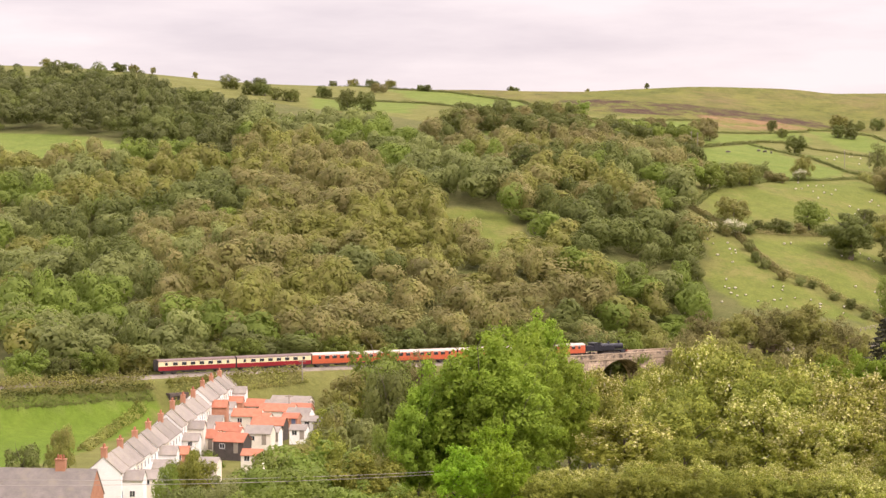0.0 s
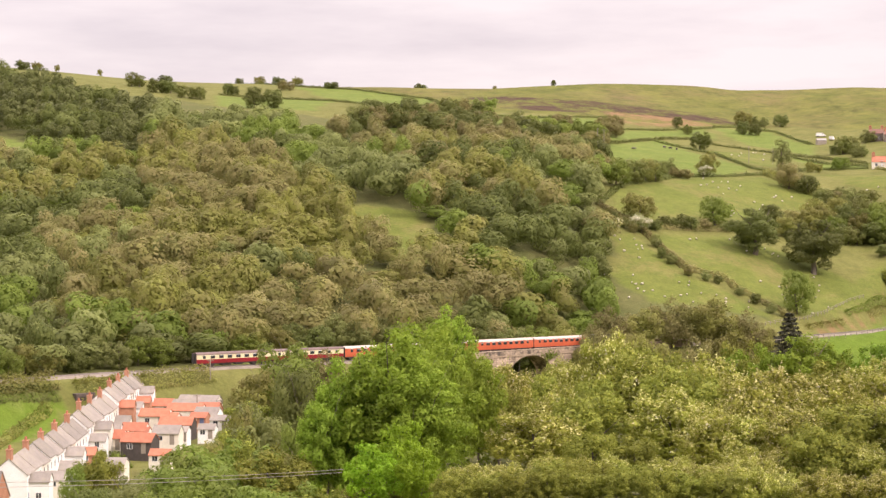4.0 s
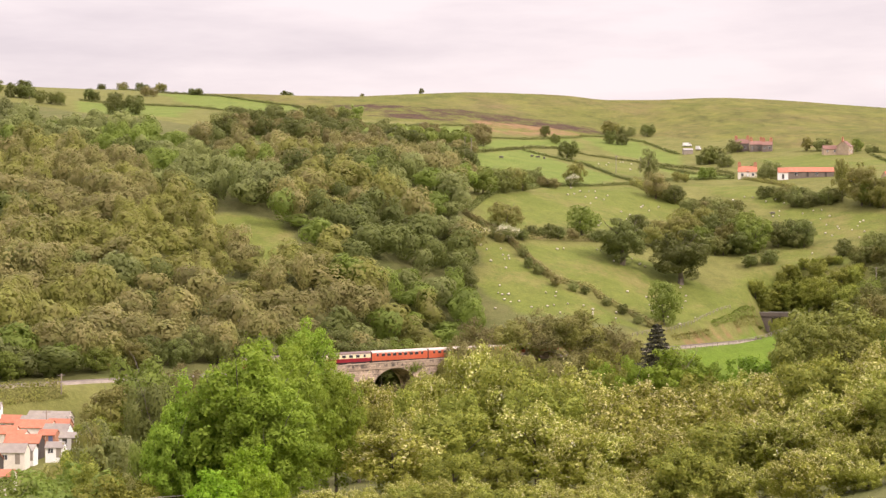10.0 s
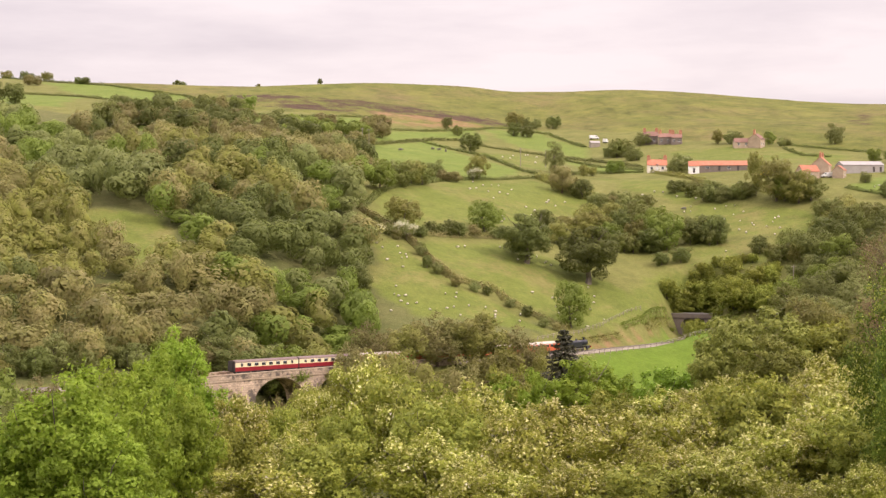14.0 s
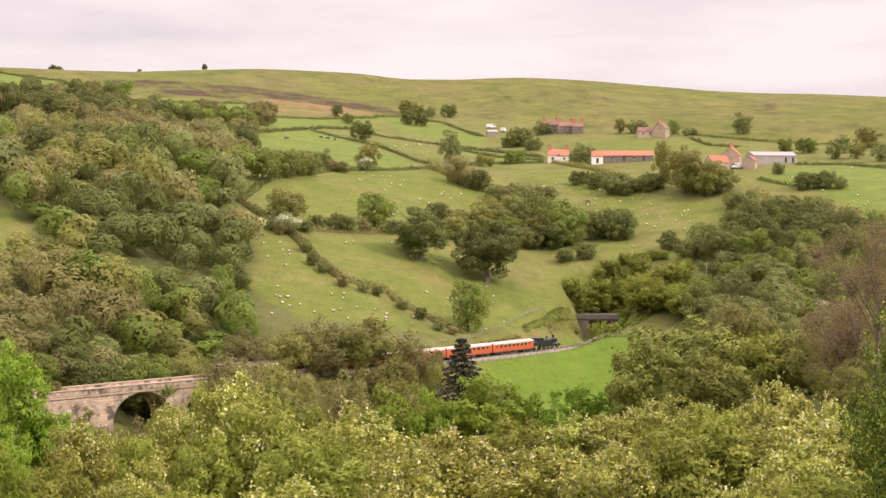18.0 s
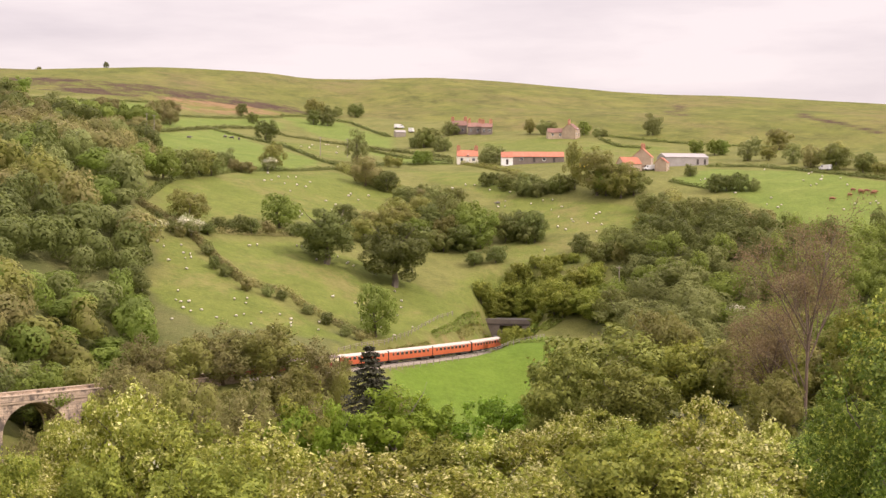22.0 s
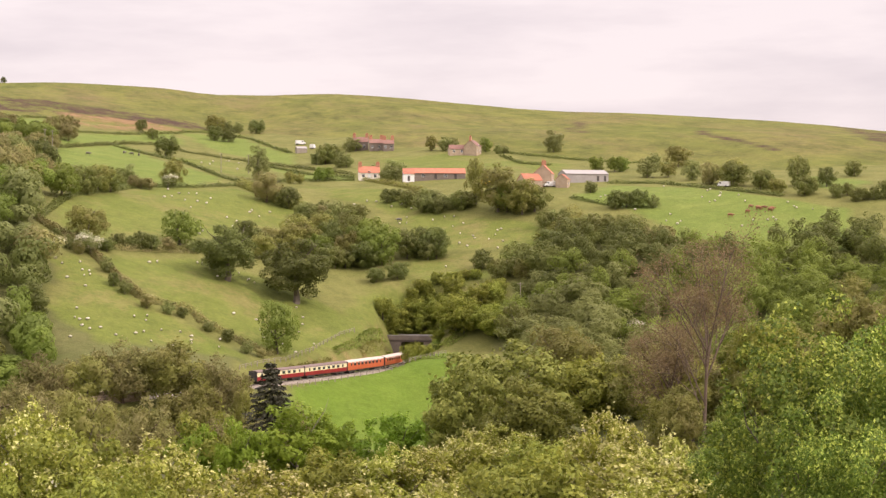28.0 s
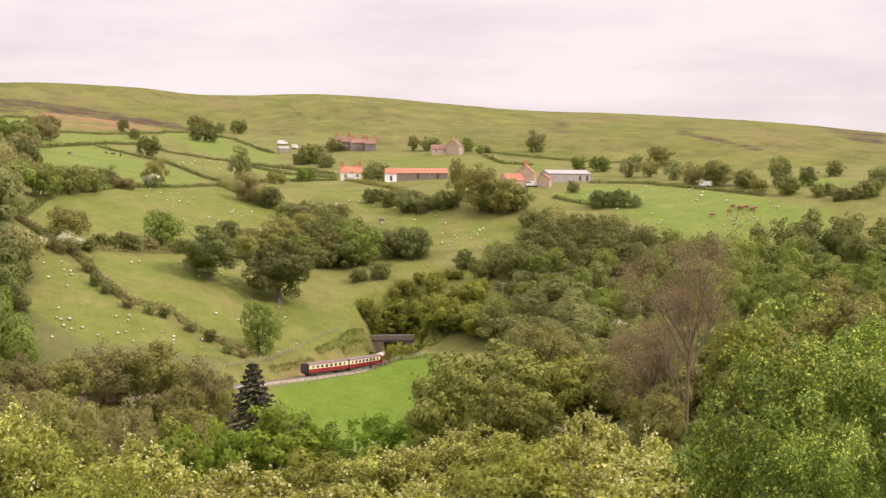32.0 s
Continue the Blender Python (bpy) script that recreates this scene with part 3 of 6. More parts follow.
def crown(seed, n=420, leaf=0.95, radius=4.5, low=2.0, high=10.0, blobs=11, ragged=0.25, shoots=0, rough=0.2, lobe=(0.30, 0.50), reach=0.68, dome=0.5, flutter=0.5):
    """Leaf clusters on a heap of lobes between low and high: an uneven crown with gaps."""
    rng = np.random.default_rng(seed)
    mid, half = (low + high) / 2, (high - low) / 2
    cs, rs = [], []
    for k in range(blobs):
        d = rng.normal(0, 1, 3)
        d /= np.linalg.norm(d)
        q = rng.uniform(0.3, reach)
        c = np.array([d[0] * radius * q, d[1] * radius * q, mid + d[2] * half * q])
        c[2] += 0.12 * half
        cs.append(c)
        rs.append(rng.uniform(*lobe) * min(radius, half * 1.15))
    cs, rs = np.array(cs), np.array(rs)
    m = int(n * 1.9)
    k = rng.choice(blobs, m, p=rs ** 2 / (rs ** 2).sum())
    d = rng.normal(0, 1, (m, 3))
    d[:, 2] = d[:, 2] * 0.9 + 0.28
    d /= np.linalg.norm(d, axis=1)[:, None]
    p = cs[k] + d * (rs[k] * (1 + rng.normal(0, ragged * 0.5, m)))[:, None]
    depth = ((np.linalg.norm(p[:, None] - cs[None], axis=2) / rs[None]) < 0.78).sum(1)
    keep = np.where(depth == 0)[0][:n]
    p, d = p[keep], d[keep]
    out = d + dome * (p - np.array([0, 0, mid])) / radius
    quads = leaf_quads(p, out, leaf, rng, flutter)
    soft_n = out + rng.normal(0, rough, out.shape)
    main = len(quads)
    if shoots:
        extra = []
        for _ in range(shoots):
            q = p[rng.integers(len(p))]
            if q[2] < mid:
                continue
            way = rng.normal(0, 0.5, 3) + np.array([0, 0, 1.3])
            way /= np.linalg.norm(way)
            for s in np.linspace(0.1, rng.uniform(0.7, 1.7), 6):
                extra.append(q + way * s * leaf * 2.6 + rng.normal(0, 0.26 * leaf, 3))
        e = np.array(extra)
        quads = np.concatenate([quads, leaf_quads(e, rng.normal(0, 1, e.shape), leaf * 0.9, rng)])
        soft_n = np.concatenate([soft_n, e - np.array([0, 0, mid]) + rng.normal(0, 1, e.shape)])
    return quads, soft_n / (np.linalg.norm(soft_n, axis=1)[:, None] + 1e-9), main


def trunk_bm(seed, height, spread, thick, limbs=5, sides=7):
    rng = random.Random(seed)
    bm = bmesh.new()
    p, r = Vector((0, 0, -0.4)), thick
    axis = []
    for k in range(4):
        q = p + Vector((rng.uniform(-0.25, 0.25), rng.uniform(-0.25, 0.25), height * 0.62 / 4 + 0.1))
        tube(bm, p, q, r, r * 0.8, sides)
        axis.append((q, r * 0.8))
        p, r = q, r * 0.8
    for k in range(limbs):
        q, rr = axis[rng.randrange(1, 4)]
        a = k * 2.4 + rng.uniform(-0.4, 0.4)
        e = q + Vector((math.cos(a) * spread * rng.uniform(0.4, 0.7), math.sin(a) * spread * rng.uniform(0.4, 0.7), height * rng.uniform(0.14, 0.34)))
        tube(bm, q, e, rr * 0.6, rr * 0.2, 5)
        tube(bm, e, e + Vector((math.cos(a + 0.6) * spread * 0.2, math.sin(a + 0.6) * spread * 0.2, height * 0.1)), rr * 0.22, rr * 0.06, 4)
    return bm


def mesh_of(bm, name, material):
    me = bpy.data.meshes.new(name)
    bm.to_mesh(me)
    bm.free()
    me.materials.append(material)
    return me


KINDS, HIGH = {}, {}


def tree_kind(key, material, seeds, n, leaf, radius=4.5, low=1.6, high=10.0, thick=0.28, blossom=0.0, shoots=0, blobs=11, bark=BARK, ragged=0.25, rough=0.25, tip=None, lobe=(0.30, 0.50), reach=0.68, tips=0.32, flutter=0.5):
    """Crown and trunk meshes of one sort of tree, 10 m high and 9 m wide."""
    made = []
    for s in seeds:
        q, nq, main = crown(s, n, leaf, radius, low, high, blobs, ragged, shoots, rough, lobe, reach, flutter=flutter)
        rng = np.random.default_rng(s + 99)
        patch = np.sin(q[:, 0, 0] * 1.3 + s) + np.sin(q[:, 0, 1] * 1.7) + np.sin(q[:, 0, 2] * 1.1)
        idx = ((rng.uniform(0, 1, len(q)) < blossom * (1 + 0.6 * patch)) & (q[:, 0, 2] > low + 0.25 * (high - low))).astype(int) if blossom else np.zeros(len(q), int)
        if tip:
            idx[main:] = np.where(rng.uniform(0, 1, len(q) - main) < 0.7, 2, 0)
            # more pale leaves with height: the sunlit top is put into leaf colour
            idx[:main] = np.where((rng.uniform(0, 1, main) < tips * np.clip((q[:main, 0, 2] - low) / (high - low), 0, 1) * (1 + 0.3 * patch[:main])) & (idx[:main] == 0), 2, idx[:main])
        made.append((quad_mesh("crown", q, [material, LEAF_BLOSSOM, tip or material], idx, nq), mesh_of(trunk_bm(s, high, radius, thick), "trunk", bark), q))
    KINDS[key], HIGH[key] = made, high


def plant(key, name, x, y, height, radius, label, group="", pick=None, turn=None, sink=0.15, category="tree"):
    if radius > 0.72 * height and height > 3:            # a wide clump is several trees side by side
        n = 2 if radius < 1.05 * height else 3
        rr = max(0.55 * height, radius / n * 1.12)
        for i in range(n):
            plant(key, name, x + (i - (n - 1) / 2) * (radius - rr) * 2 / max(n - 1, 1), y + (i % 2) * 1.5, height * (1.0, 0.88, 0.94)[i], min(rr, 0.7 * height), label, group, (pick or 0) + i, None, sink, category)
        return
    crown_me, trunk_me, _ = KINDS[key][(pick if pick is not None else random.randrange(99)) % len(KINDS[key])]
    z = float(ground(np.array([float(x)]), np.array([float(y)]))[0])
    sx = radius / 4.5
    high = HIGH[key]
    sz = min(height / high, (1.6 if high < 12 else 1.4) * sx)
    if key in ("round", "olive", "dark", "grey", "brown", "hedgerow"):
        sz *= 1.16                               # skirts of leaves reach low
    ob = tagged(new(name), label, category, group)
    ob.matrix_basis = Matrix.LocRotScale((x, y, z - sink), Euler((0, 0, turn if turn is not None else random.uniform(0, 6.28))), None)
    shared("trunk", trunk_me, ob, Matrix.Diagonal((sx, sx, height / high, 1)))
    shared("crown", crown_me, ob, Matrix.Translation((0, 0, height - high * sz)) @ Matrix.Diagonal((sx, sx, sz, 1)))
    return ob


# ---- sorts of trees ----
tree_kind("oak", LEAF_DARK, (1, 2), 13000, 0.27, low=0.4, blobs=80, thick=0.5, ragged=0.3, rough=0.25, lobe=(0.12, 0.27), reach=0.93, flutter=0.45)
tree_kind("hedgerow", LEAF_HEDGEROW, (61, 62, 63), 5600, 0.32, low=0.3, blobs=60, ragged=0.3, rough=0.15, lobe=(0.12, 0.27), reach=0.93, flutter=0.35)
tree_kind("round", LEAF_GREEN, (3, 4, 5), 5200, 0.33, low=0.3, blobs=62, lobe=(0.12, 0.27), reach=0.92, rough=0.1, flutter=0.25)
tree_kind("olive", LEAF_OLIVE, (6, 7, 8), 5200, 0.33, low=0.3, blobs=62, ragged=0.3, lobe=(0.12, 0.27), reach=0.92, rough=0.1, flutter=0.25)
tree_kind("dark", LEAF_DARK, (9, 10, 25), 5200, 0.33, low=0.2, blobs=62, ragged=0.3, lobe=(0.12, 0.27), reach=0.92, rough=0.1, flutter=0.25)
tree_kind("grey", LEAF_GREY, (11, 12), 5200, 0.33, low=0.2, blobs=62, ragged=0.3, lobe=(0.12, 0.27), reach=0.92, rough=0.1, flutter=0.25)
tree_kind("bright", LEAF_BRIGHT, (13, 14), 20000, 0.26, low=0.3, high=15.0, blobs=190, ragged=0.4, shoots=420, rough=0.5, lobe=(0.08, 0.19), reach=0.95, flutter=0.6)
tree_kind("lime", LEAF_LIME, (15, 32), 9000, 0.31, low=0.0, high=12.0, blobs=110, ragged=0.35, shoots=160, rough=0.45, lobe=(0.09, 0.2), reach=0.95, flutter=0.55)
tree_kind("sycamore", LEAF_SYCAMORE, (35, 36), 9000, 0.31, low=0.0, high=12.0, blobs=90, ragged=0.3, shoots=60, rough=0.35, lobe=(0.10, 0.22), reach=0.93, flutter=0.45)
tree_kind("hawthorn", LEAF_YELLOW, (16, 17, 18), 11500, 0.28, low=-1.0, blobs=140, ragged=0.4, blossom=0.012, shoots=600, rough=0.45, tip=LEAF_TIP, lobe=(0.08, 0.19), reach=0.97, flutter=0.6, tips=0.18)
tree_kind("bush", LEAF_THICKET, (19, 20), 11000, 0.28, low=-1.0, blobs=130, ragged=0.4, shoots=380, rough=0.45, tip=LEAF_YELLOW, lobe=(0.08, 0.19), reach=0.97, flutter=0.6, tips=0.2)
tree_kind("brown", LEAF_BROWN, (21, 22), 5200, 0.33, low=0.4, ragged=0.22, bark=TWIG, blobs=34, lobe=(0.2, 0.38), reach=0.8, rough=0.1, flutter=0.25)
tree_kind("near", LEAF_NEAR, (23, 24), 34000, 0.155, low=-1.0, high=15.0, blobs=260, ragged=0.4, shoots=700, rough=0.5, tip=LEAF_TIP_GREEN, lobe=(0.07, 0.17), reach=0.97, flutter=0.7, tips=0.2)
tree_kind("shade", LEAF_SHADE, (41, 42), 12000, 0.27, low=0.2, blobs=120, ragged=0.35, shoots=60, rough=0.4, lobe=(0.09, 0.20), reach=0.95, flutter=0.5)
tree_kind("hazy", LEAF_OLIVE, (51, 52), 10000, 0.28, low=0.0, blobs=110, ragged=0.45, shoots=160, rough=0.45, lobe=(0.09, 0.2), reach=0.95, flutter=0.6)
tree_kind("scrub", LEAF_BROWN, (53, 54), 9000, 0.27, low=-0.5, blobs=110, ragged=0.6, shoots=260, rough=0.5, bark=TWIG, lobe=(0.09, 0.2), reach=0.97, flutter=0.7)
tree_kind("white", LEAF_GREY, (31,), 2600, 0.36, low=0.0, blobs=11, ragged=0.4, blossom=0.3)

OAK_TREE = [(35, 560, 15.8, 10.3), (56, 560, 18.5, 11.1)]
LONE_TREE = [(46, 511, 14.2, 6.5)]
ROUND_TREES = [(-16, 617, 11.8, 7.6), (22, 590, 10.8, 6.9), (86, 614, 15.3, 9.1), (86, 746, 6.2, 4.9), (173, 841, 6.6, 3.4), (201, 746, 7.1, 3.8), (210, 743, 7.1, 5.7), (99, 576, 15.5, 7.6), (113, 545, 13.7, 6.0), (94, 573, 3.6, 2.3), (84, 557, 2.5, 1.7), (89, 606, 14.2, 7.9), (69, 612, 8.5, 6.7), (104, 573, 10.8, 8.5), (115, 539, 14.0, 6.5), (143, 646, 11.6, 8.6), (92, 572, 4.7, 3.0), (-86, 838, 10.0, 6.5)]
OLIVE_TREES = [(-4, 644, 9.8, 6.2), (23, 689, 10.6, 5.5), (-7, 570, 10.5, 6.9), (62, 619, 12.5, 6.2), (73, 638, 9.9, 6.2), (78, 609, 11.3, 4.9), (132, 659, 17.6, 4.4), (138, 648, 16.9, 9.4), (145, 640, 13.1, 7.3), (73, 734, 5.0, 4.8), (149, 851, 7.5, 3.5), (55, 976, 9.0, 6.3), (241, 760, 8.9, 6.4), (221, 710, 6.8, 4.4), (235, 672, 10.1, 5.7), (241, 639, 5.6, 4.4), (-56, 686, 10.4, 9.6), (-67, 671, 10.1, 9.4), (104, 550, 16.4, 7.3), (49, 598, 8.3, 5.6), (57, 610, 10.7, 6.6), (65, 617, 10.5, 7.7)]
OLIVE_TREES_2 = [(82, 623, 13.5, 7.8), (75, 602, 7.1, 5.6), (100, 610, 6.9, 5.2), (87, 661, 6.8, 6.2), (113, 579, 5.5, 5.5), (119, 564, 7.4, 5.3), (109, 560, 8.8, 7.4), (98, 580, 6.4, 5.5), (86, 571, 9.8, 5.7), (94, 576, 12.6, 7.6), (108, 548, 12.4, 7.2), (118, 529, 12.2, 5.9), (101, 576, 10.8, 7.6), (115, 557, 12.3, 7.4), (150, 641, 9.5, 6.5), (154, 602, 9.1, 7.1), (163, 601, 9.9, 8.1), (172, 596, 9.8, 8.0), (132, 580, 9.1, 7.3), (125, 574, 7.2, 6.4), (109, 672, 6.3, 4.6), (128, 657, 7.0, 5.6)]
OLIVE_TREES_3 = [(-8, 633, 10.2, 6.3), (0, 651, 8.8, 5.4), (150, 619, 6.5, 4.9), (98, 572, 4.0, 2.7), (99, 831, 9.5, 7.7), (-139, 749, 11.6, 8.1), (-108, 875, 6.7, 6.8), (-91, 821, 8.7, 8.7), (-293, 911, 8.1, 6.6), (-249, 865, 7.3, 9.3), (20, 897, 5.6, 3.4), (254, 653, 11.0, 4.5), (286, 676, 6.4, 4.5), (273, 614, 6.5, 5.2), (264, 614, 5.1, 6.2), (259, 622, 5.3, 5.2), (233, 665, 9.7, 6.5), (249, 630, 7.1, 5.2), (240, 651, 7.4, 5.4)]
GREY_TREES = [(6, 681, 8.0, 4.4), (59, 743, 13.3, 4.8), (77, 670, 6.3, 4.4), (80, 659, 8.6, 4.3), (72, 609, 6.6, 4.4), (116, 662, 8.3, 6.4), (125, 661, 5.8, 5.4), (112, 732, 6.8, 5.3), (95, 833, 6.2, 6.0), (102, 809, 7.0, 5.3), (157, 848, 6.9, 5.6), (179, 833, 4.4, 4.2), (64, 978, 6.6, 6.4), (213, 712, 8.0, 4.4), (228, 752, 7.2, 3.9), (226, 694, 7.8, 4.3), (204, 834, 10.5, 5.6), (192, 634, 4.6, 2.7), (154, 623, 5.9, 5.2), (90, 575, 11.8, 6.5), (177, 665, 4.7, 3.2)]
GREY_TREES_2 = [(107, 607, 7.2, 5.7), (70, 663, 6.6, 5.1), (114, 663, 7.0, 5.2), (119, 658, 6.1, 4.5), (116, 747, 7.0, 5.8), (106, 751, 5.6, 3.5), (115, 874, 6.8, 5.4), (-12, 555, 4.5, 2.4), (-1, 541, 4.5, 2.3), (4, 526, 4.2, 2.4), (16, 519, 3.5, 2.1), (27, 514, 3.5, 2.1), (37, 504, 3.4, 2.0), (26, 583, 4.1, 2.7), (-65, 776, 9.6, 6.9), (286, 634, 8.3, 5.4)]
DARK_TREES = [(24, 815, 9.5, 6.3), (4, 570, 4.9, 4.6), (11, 573, 6.2, 4.9), (65, 676, 8.4, 5.5), (44, 611, 9.4, 5.1), (102, 612, 10.5, 6.9), (108, 607, 11.4, 5.9), (92, 589, 6.4, 4.2), (120, 588, 6.9, 4.6), (77, 986, 7.9, 5.5), (15, 924, 7.1, 3.4), (243, 661, 6.8, 4.6), (183, 636, 7.4, 8.6), (-46, 686, 7.7, 7.4), (-21, 502, 9.9, 6.2), (101, 553, 6.9, 5.2), (85, 589, 5.2, 3.7), (74, 621, 11.9, 6.8), (83, 605, 9.4, 6.6), (144, 593, 9.3, 6.0), (104, 680, 5.7, 4.7), (-16, 559, 4.4, 2.2)]
DARK_TREES_2 = [(1, 530, 4.6, 2.1), (20, 519, 3.2, 1.8), (32, 510, 3.9, 2.4), (-1, 562, 4.6, 3.1), (-202, 832, 11.9, 11.9), (-238, 913, 7.4, 5.5), (-198, 1022, 5.0, 5.3), (-270, 883, 8.5, 9.6), (55, 928, 8.2, 8.1), (263, 647, 8.5, 4.3)]
BROWN_TREES = [(57, 681, 11.5, 6.8), (53, 615, 7.7, 5.9), (-19, 876, 7.5, 5.7), (227, 676, 9.7, 4.2), (-34, 755, 6.8, 7.0), (-26, 761, 7.7, 7.1), (96, 625, 5.9, 5.9), (77, 666, 5.7, 4.7), (104, 581, 6.3, 7.3), (179, 588, 8.2, 8.0), (11, 673, 4.9, 5.6), (-9, 552, 4.7, 2.2), (10, 519, 4.2, 2.4), (41, 503, 3.0, 1.7), (18, 579, 4.6, 3.0), (-222, 997, 6.9, 6.3), (-131, 750, 11.6, 8.1), (-118, 760, 9.5, 8.2), (-21, 815, 10.0, 8.6), (-45, 821, 7.8, 6.4), (229, 678, 7.6, 4.4)]
WHITE_TREES = [(21, 684, 6.1, 4.2), (-7, 553, 7.4, 5.5), (-17, 545, 6.7, 4.5), (118, 556, 7.0, 3.8), (114.5, 561, 6.5, 3.2), (148.5, 510, 6.0, 3.5)]

ASH = [(-40, 123, 23.8, 7.4), (-35, 133, 21.1, 5.8), (-46, 127, 20.8, 5.7), (-33, 174, 20.3, 4.9), (-48, 121, 17.2, 4.1), (-35, 118, 17.0, 5.8), (-47, 230, 26.8, 7.7), (-53, 229, 24.6, 6.1), (-40, 225, 20.9, 4.7)]
LIME = [(-34, 88, 10.0, 3.5), (-36, 78, 8.2, 3.3), (-31, 78, 6.7, 2.7)]
VILLAGE_GREEN = [(-76, 208, 15.6, 6.4), (-83, 278, 15.9, 5.2), (-61, 119, 12.4, 7.4), (-54, 115, 10.0, 5.4), (-66, 107, 8.6, 4.6), (-124, 193, 12.2, 2.8), (-89, 153, 10.0, 3.5), (-119, 163, 10.9, 4.2), (-62, 180, 15.5, 4.2), (-92, 276, 7.6, 5.3246), (-58, 94, 8.7, 5.6), (-52, 126, 10.7, 4.2), (-67, 97, 7.1, 3.4), (-76, 115, 6.7, 2.6), (-47, 81, 6.5, 4.55), (-81, 129, 9.8, 3.5), (-67, 115, 9.9, 4.8), (-69, 140, 11.9, 4.4), (-69, 101, 7.8, 3.8), (-71, 90, 7.7, 3), (-59, 83, 7.6, 4.4), (-68, 153, 12.6, 4.7), (-80, 114, 8.6, 1.9), (-78, 207, 15.5, 3.6), (-83, 211, 10.1, 3.1), (-80, 137, 7.2, 1.2)]
MID_FRONT = [(-90, 315, 19.9, 9.0), (-77, 256, 18.8, 5.8), (-16, 429, 14.5, 7.3), (-5, 432, 12.9, 7.3), (3, 436, 13.2, 8.1), (14, 439, 17.1, 9.5), (25, 439, 16.5, 6.8), (31, 434, 14.9, 4.0), (-21, 414, 15.1, 5.1), (-21, 389, 19.4, 4.8), (-14, 379, 18.4, 6.4), (-5, 390, 18.3, 7.8), (7, 359, 16.8, 7.2), (18, 409, 17.0, 8.2), (-53, 402, 6.8, 6.7), (-30, 368, 18.7, 5.1), (-35, 358, 15.6, 5.0), (-53, 385, 6.9, 6.2), (33, 328, 14.2, 4.6), (-13, 419, 11.4, 8.5), (-19, 408, 15.4, 7.0), (-5, 422, 7.3, 7.3), (-83, 324, 15.0, 7.5), (-97, 312, 13.0, 7.0)]
MID_BRIGHT = [(13, 299, 20.2, 5.6), (29, 293, 18.2, 9.1), (37, 297, 14.1, 5.6), (20, 289, 18.4, 4.9), (45, 291, 13.0, 6.0), (52, 286, 9.0, 4.0)]
CONIFER = [(32, 370, 23.1, 6.3)]
MID_RIGHT = [(60, 283, 18.8, 11.6), (53, 274, 17.3, 6.9), (83, 329, 19.0, 7.9), (61, 262, 13.9, 7.5), (76, 290, 12.8, 7.9), (82, 288, 11.1, 5.6), (97, 262, 10.9, 6.0), (82, 257, 10.1, 6.7), (86, 245, 8.3, 5.6), (83, 277, 12.1, 6.3), (90, 243, 14.2, 5.6), (110, 257, 16.4, 6.9), (79, 242, 8.8, 5.1), (85, 247, 5.2, 4.4), (72, 228, 9.7, 4.4), (87, 239, 8.8, 4.7), (84, 288, 8.5, 5.6)]
FOOT_TREES = [(-171, 294, 8.6, 6.1), (-165, 301, 6.8, 5.5), (-160, 309, 8.3, 7.0), (-153, 317, 7.7, 7.0), (-148, 324, 7.7, 6.4), (-140, 332, 7.9, 7.2), (-131, 339, 8.1, 7.3), (-123, 346, 7.9, 7.3), (-114, 354, 8.1, 8.2), (-105, 361, 8.6, 8.2), (-96, 368, 8.8, 8.3), (-86, 375, 9.1, 8.4), (-176, 317, 7.5, 7.2), (-164, 333, 7.8, 7.3), (-150, 351, 6.8, 7.5), (-133, 365, 6.7, 8.4), (-115, 379, 5.8, 8.6), (-75, 385, 7.2, 7.8), (-63, 394, 8.3, 7.9), (-52, 405, 10.2, 8.1), (-40, 416, 15.2, 8.2), (-30, 426, 15.9, 7.5)]
BARE = [(79, 237, 27.2, 7.3), (78, 250, 15.5, 3.6)]
NEAR_RIGHT = [(43, 109, 22.6, 6.2), (51, 117, 19.8, 5.2), (64, 178, 11.2, 5.3), (58, 127, 18.4, 4.8), (40, 97, 17.3, 4.2), (55, 160, 9.3, 5.2)]
LATE_FG = [(-6, 269, 20.5, 9.2), (6, 261, 18.2, 9.7), (19, 244, 14.8, 8.3), (30, 253, 12.7, 7.9), (40, 246, 11.4, 8.5), (52, 249, 10.1, 7.9), (56, 233, 8.2, 5.9), (56, 202, 12.5, 5.2), (52, 166, 11.2, 4.3), (0, 220, 16.7, 8.1), (28, 213, 12.1, 8.0), (40, 206, 9.8, 7.8), (47, 189, 8.9, 6.0), (11, 204, 15.9, 7.0), (44, 148, 9.8, 4.8), (15, 299, 19.9, 6.9), (-14, 299, 22.2, 8.3)]
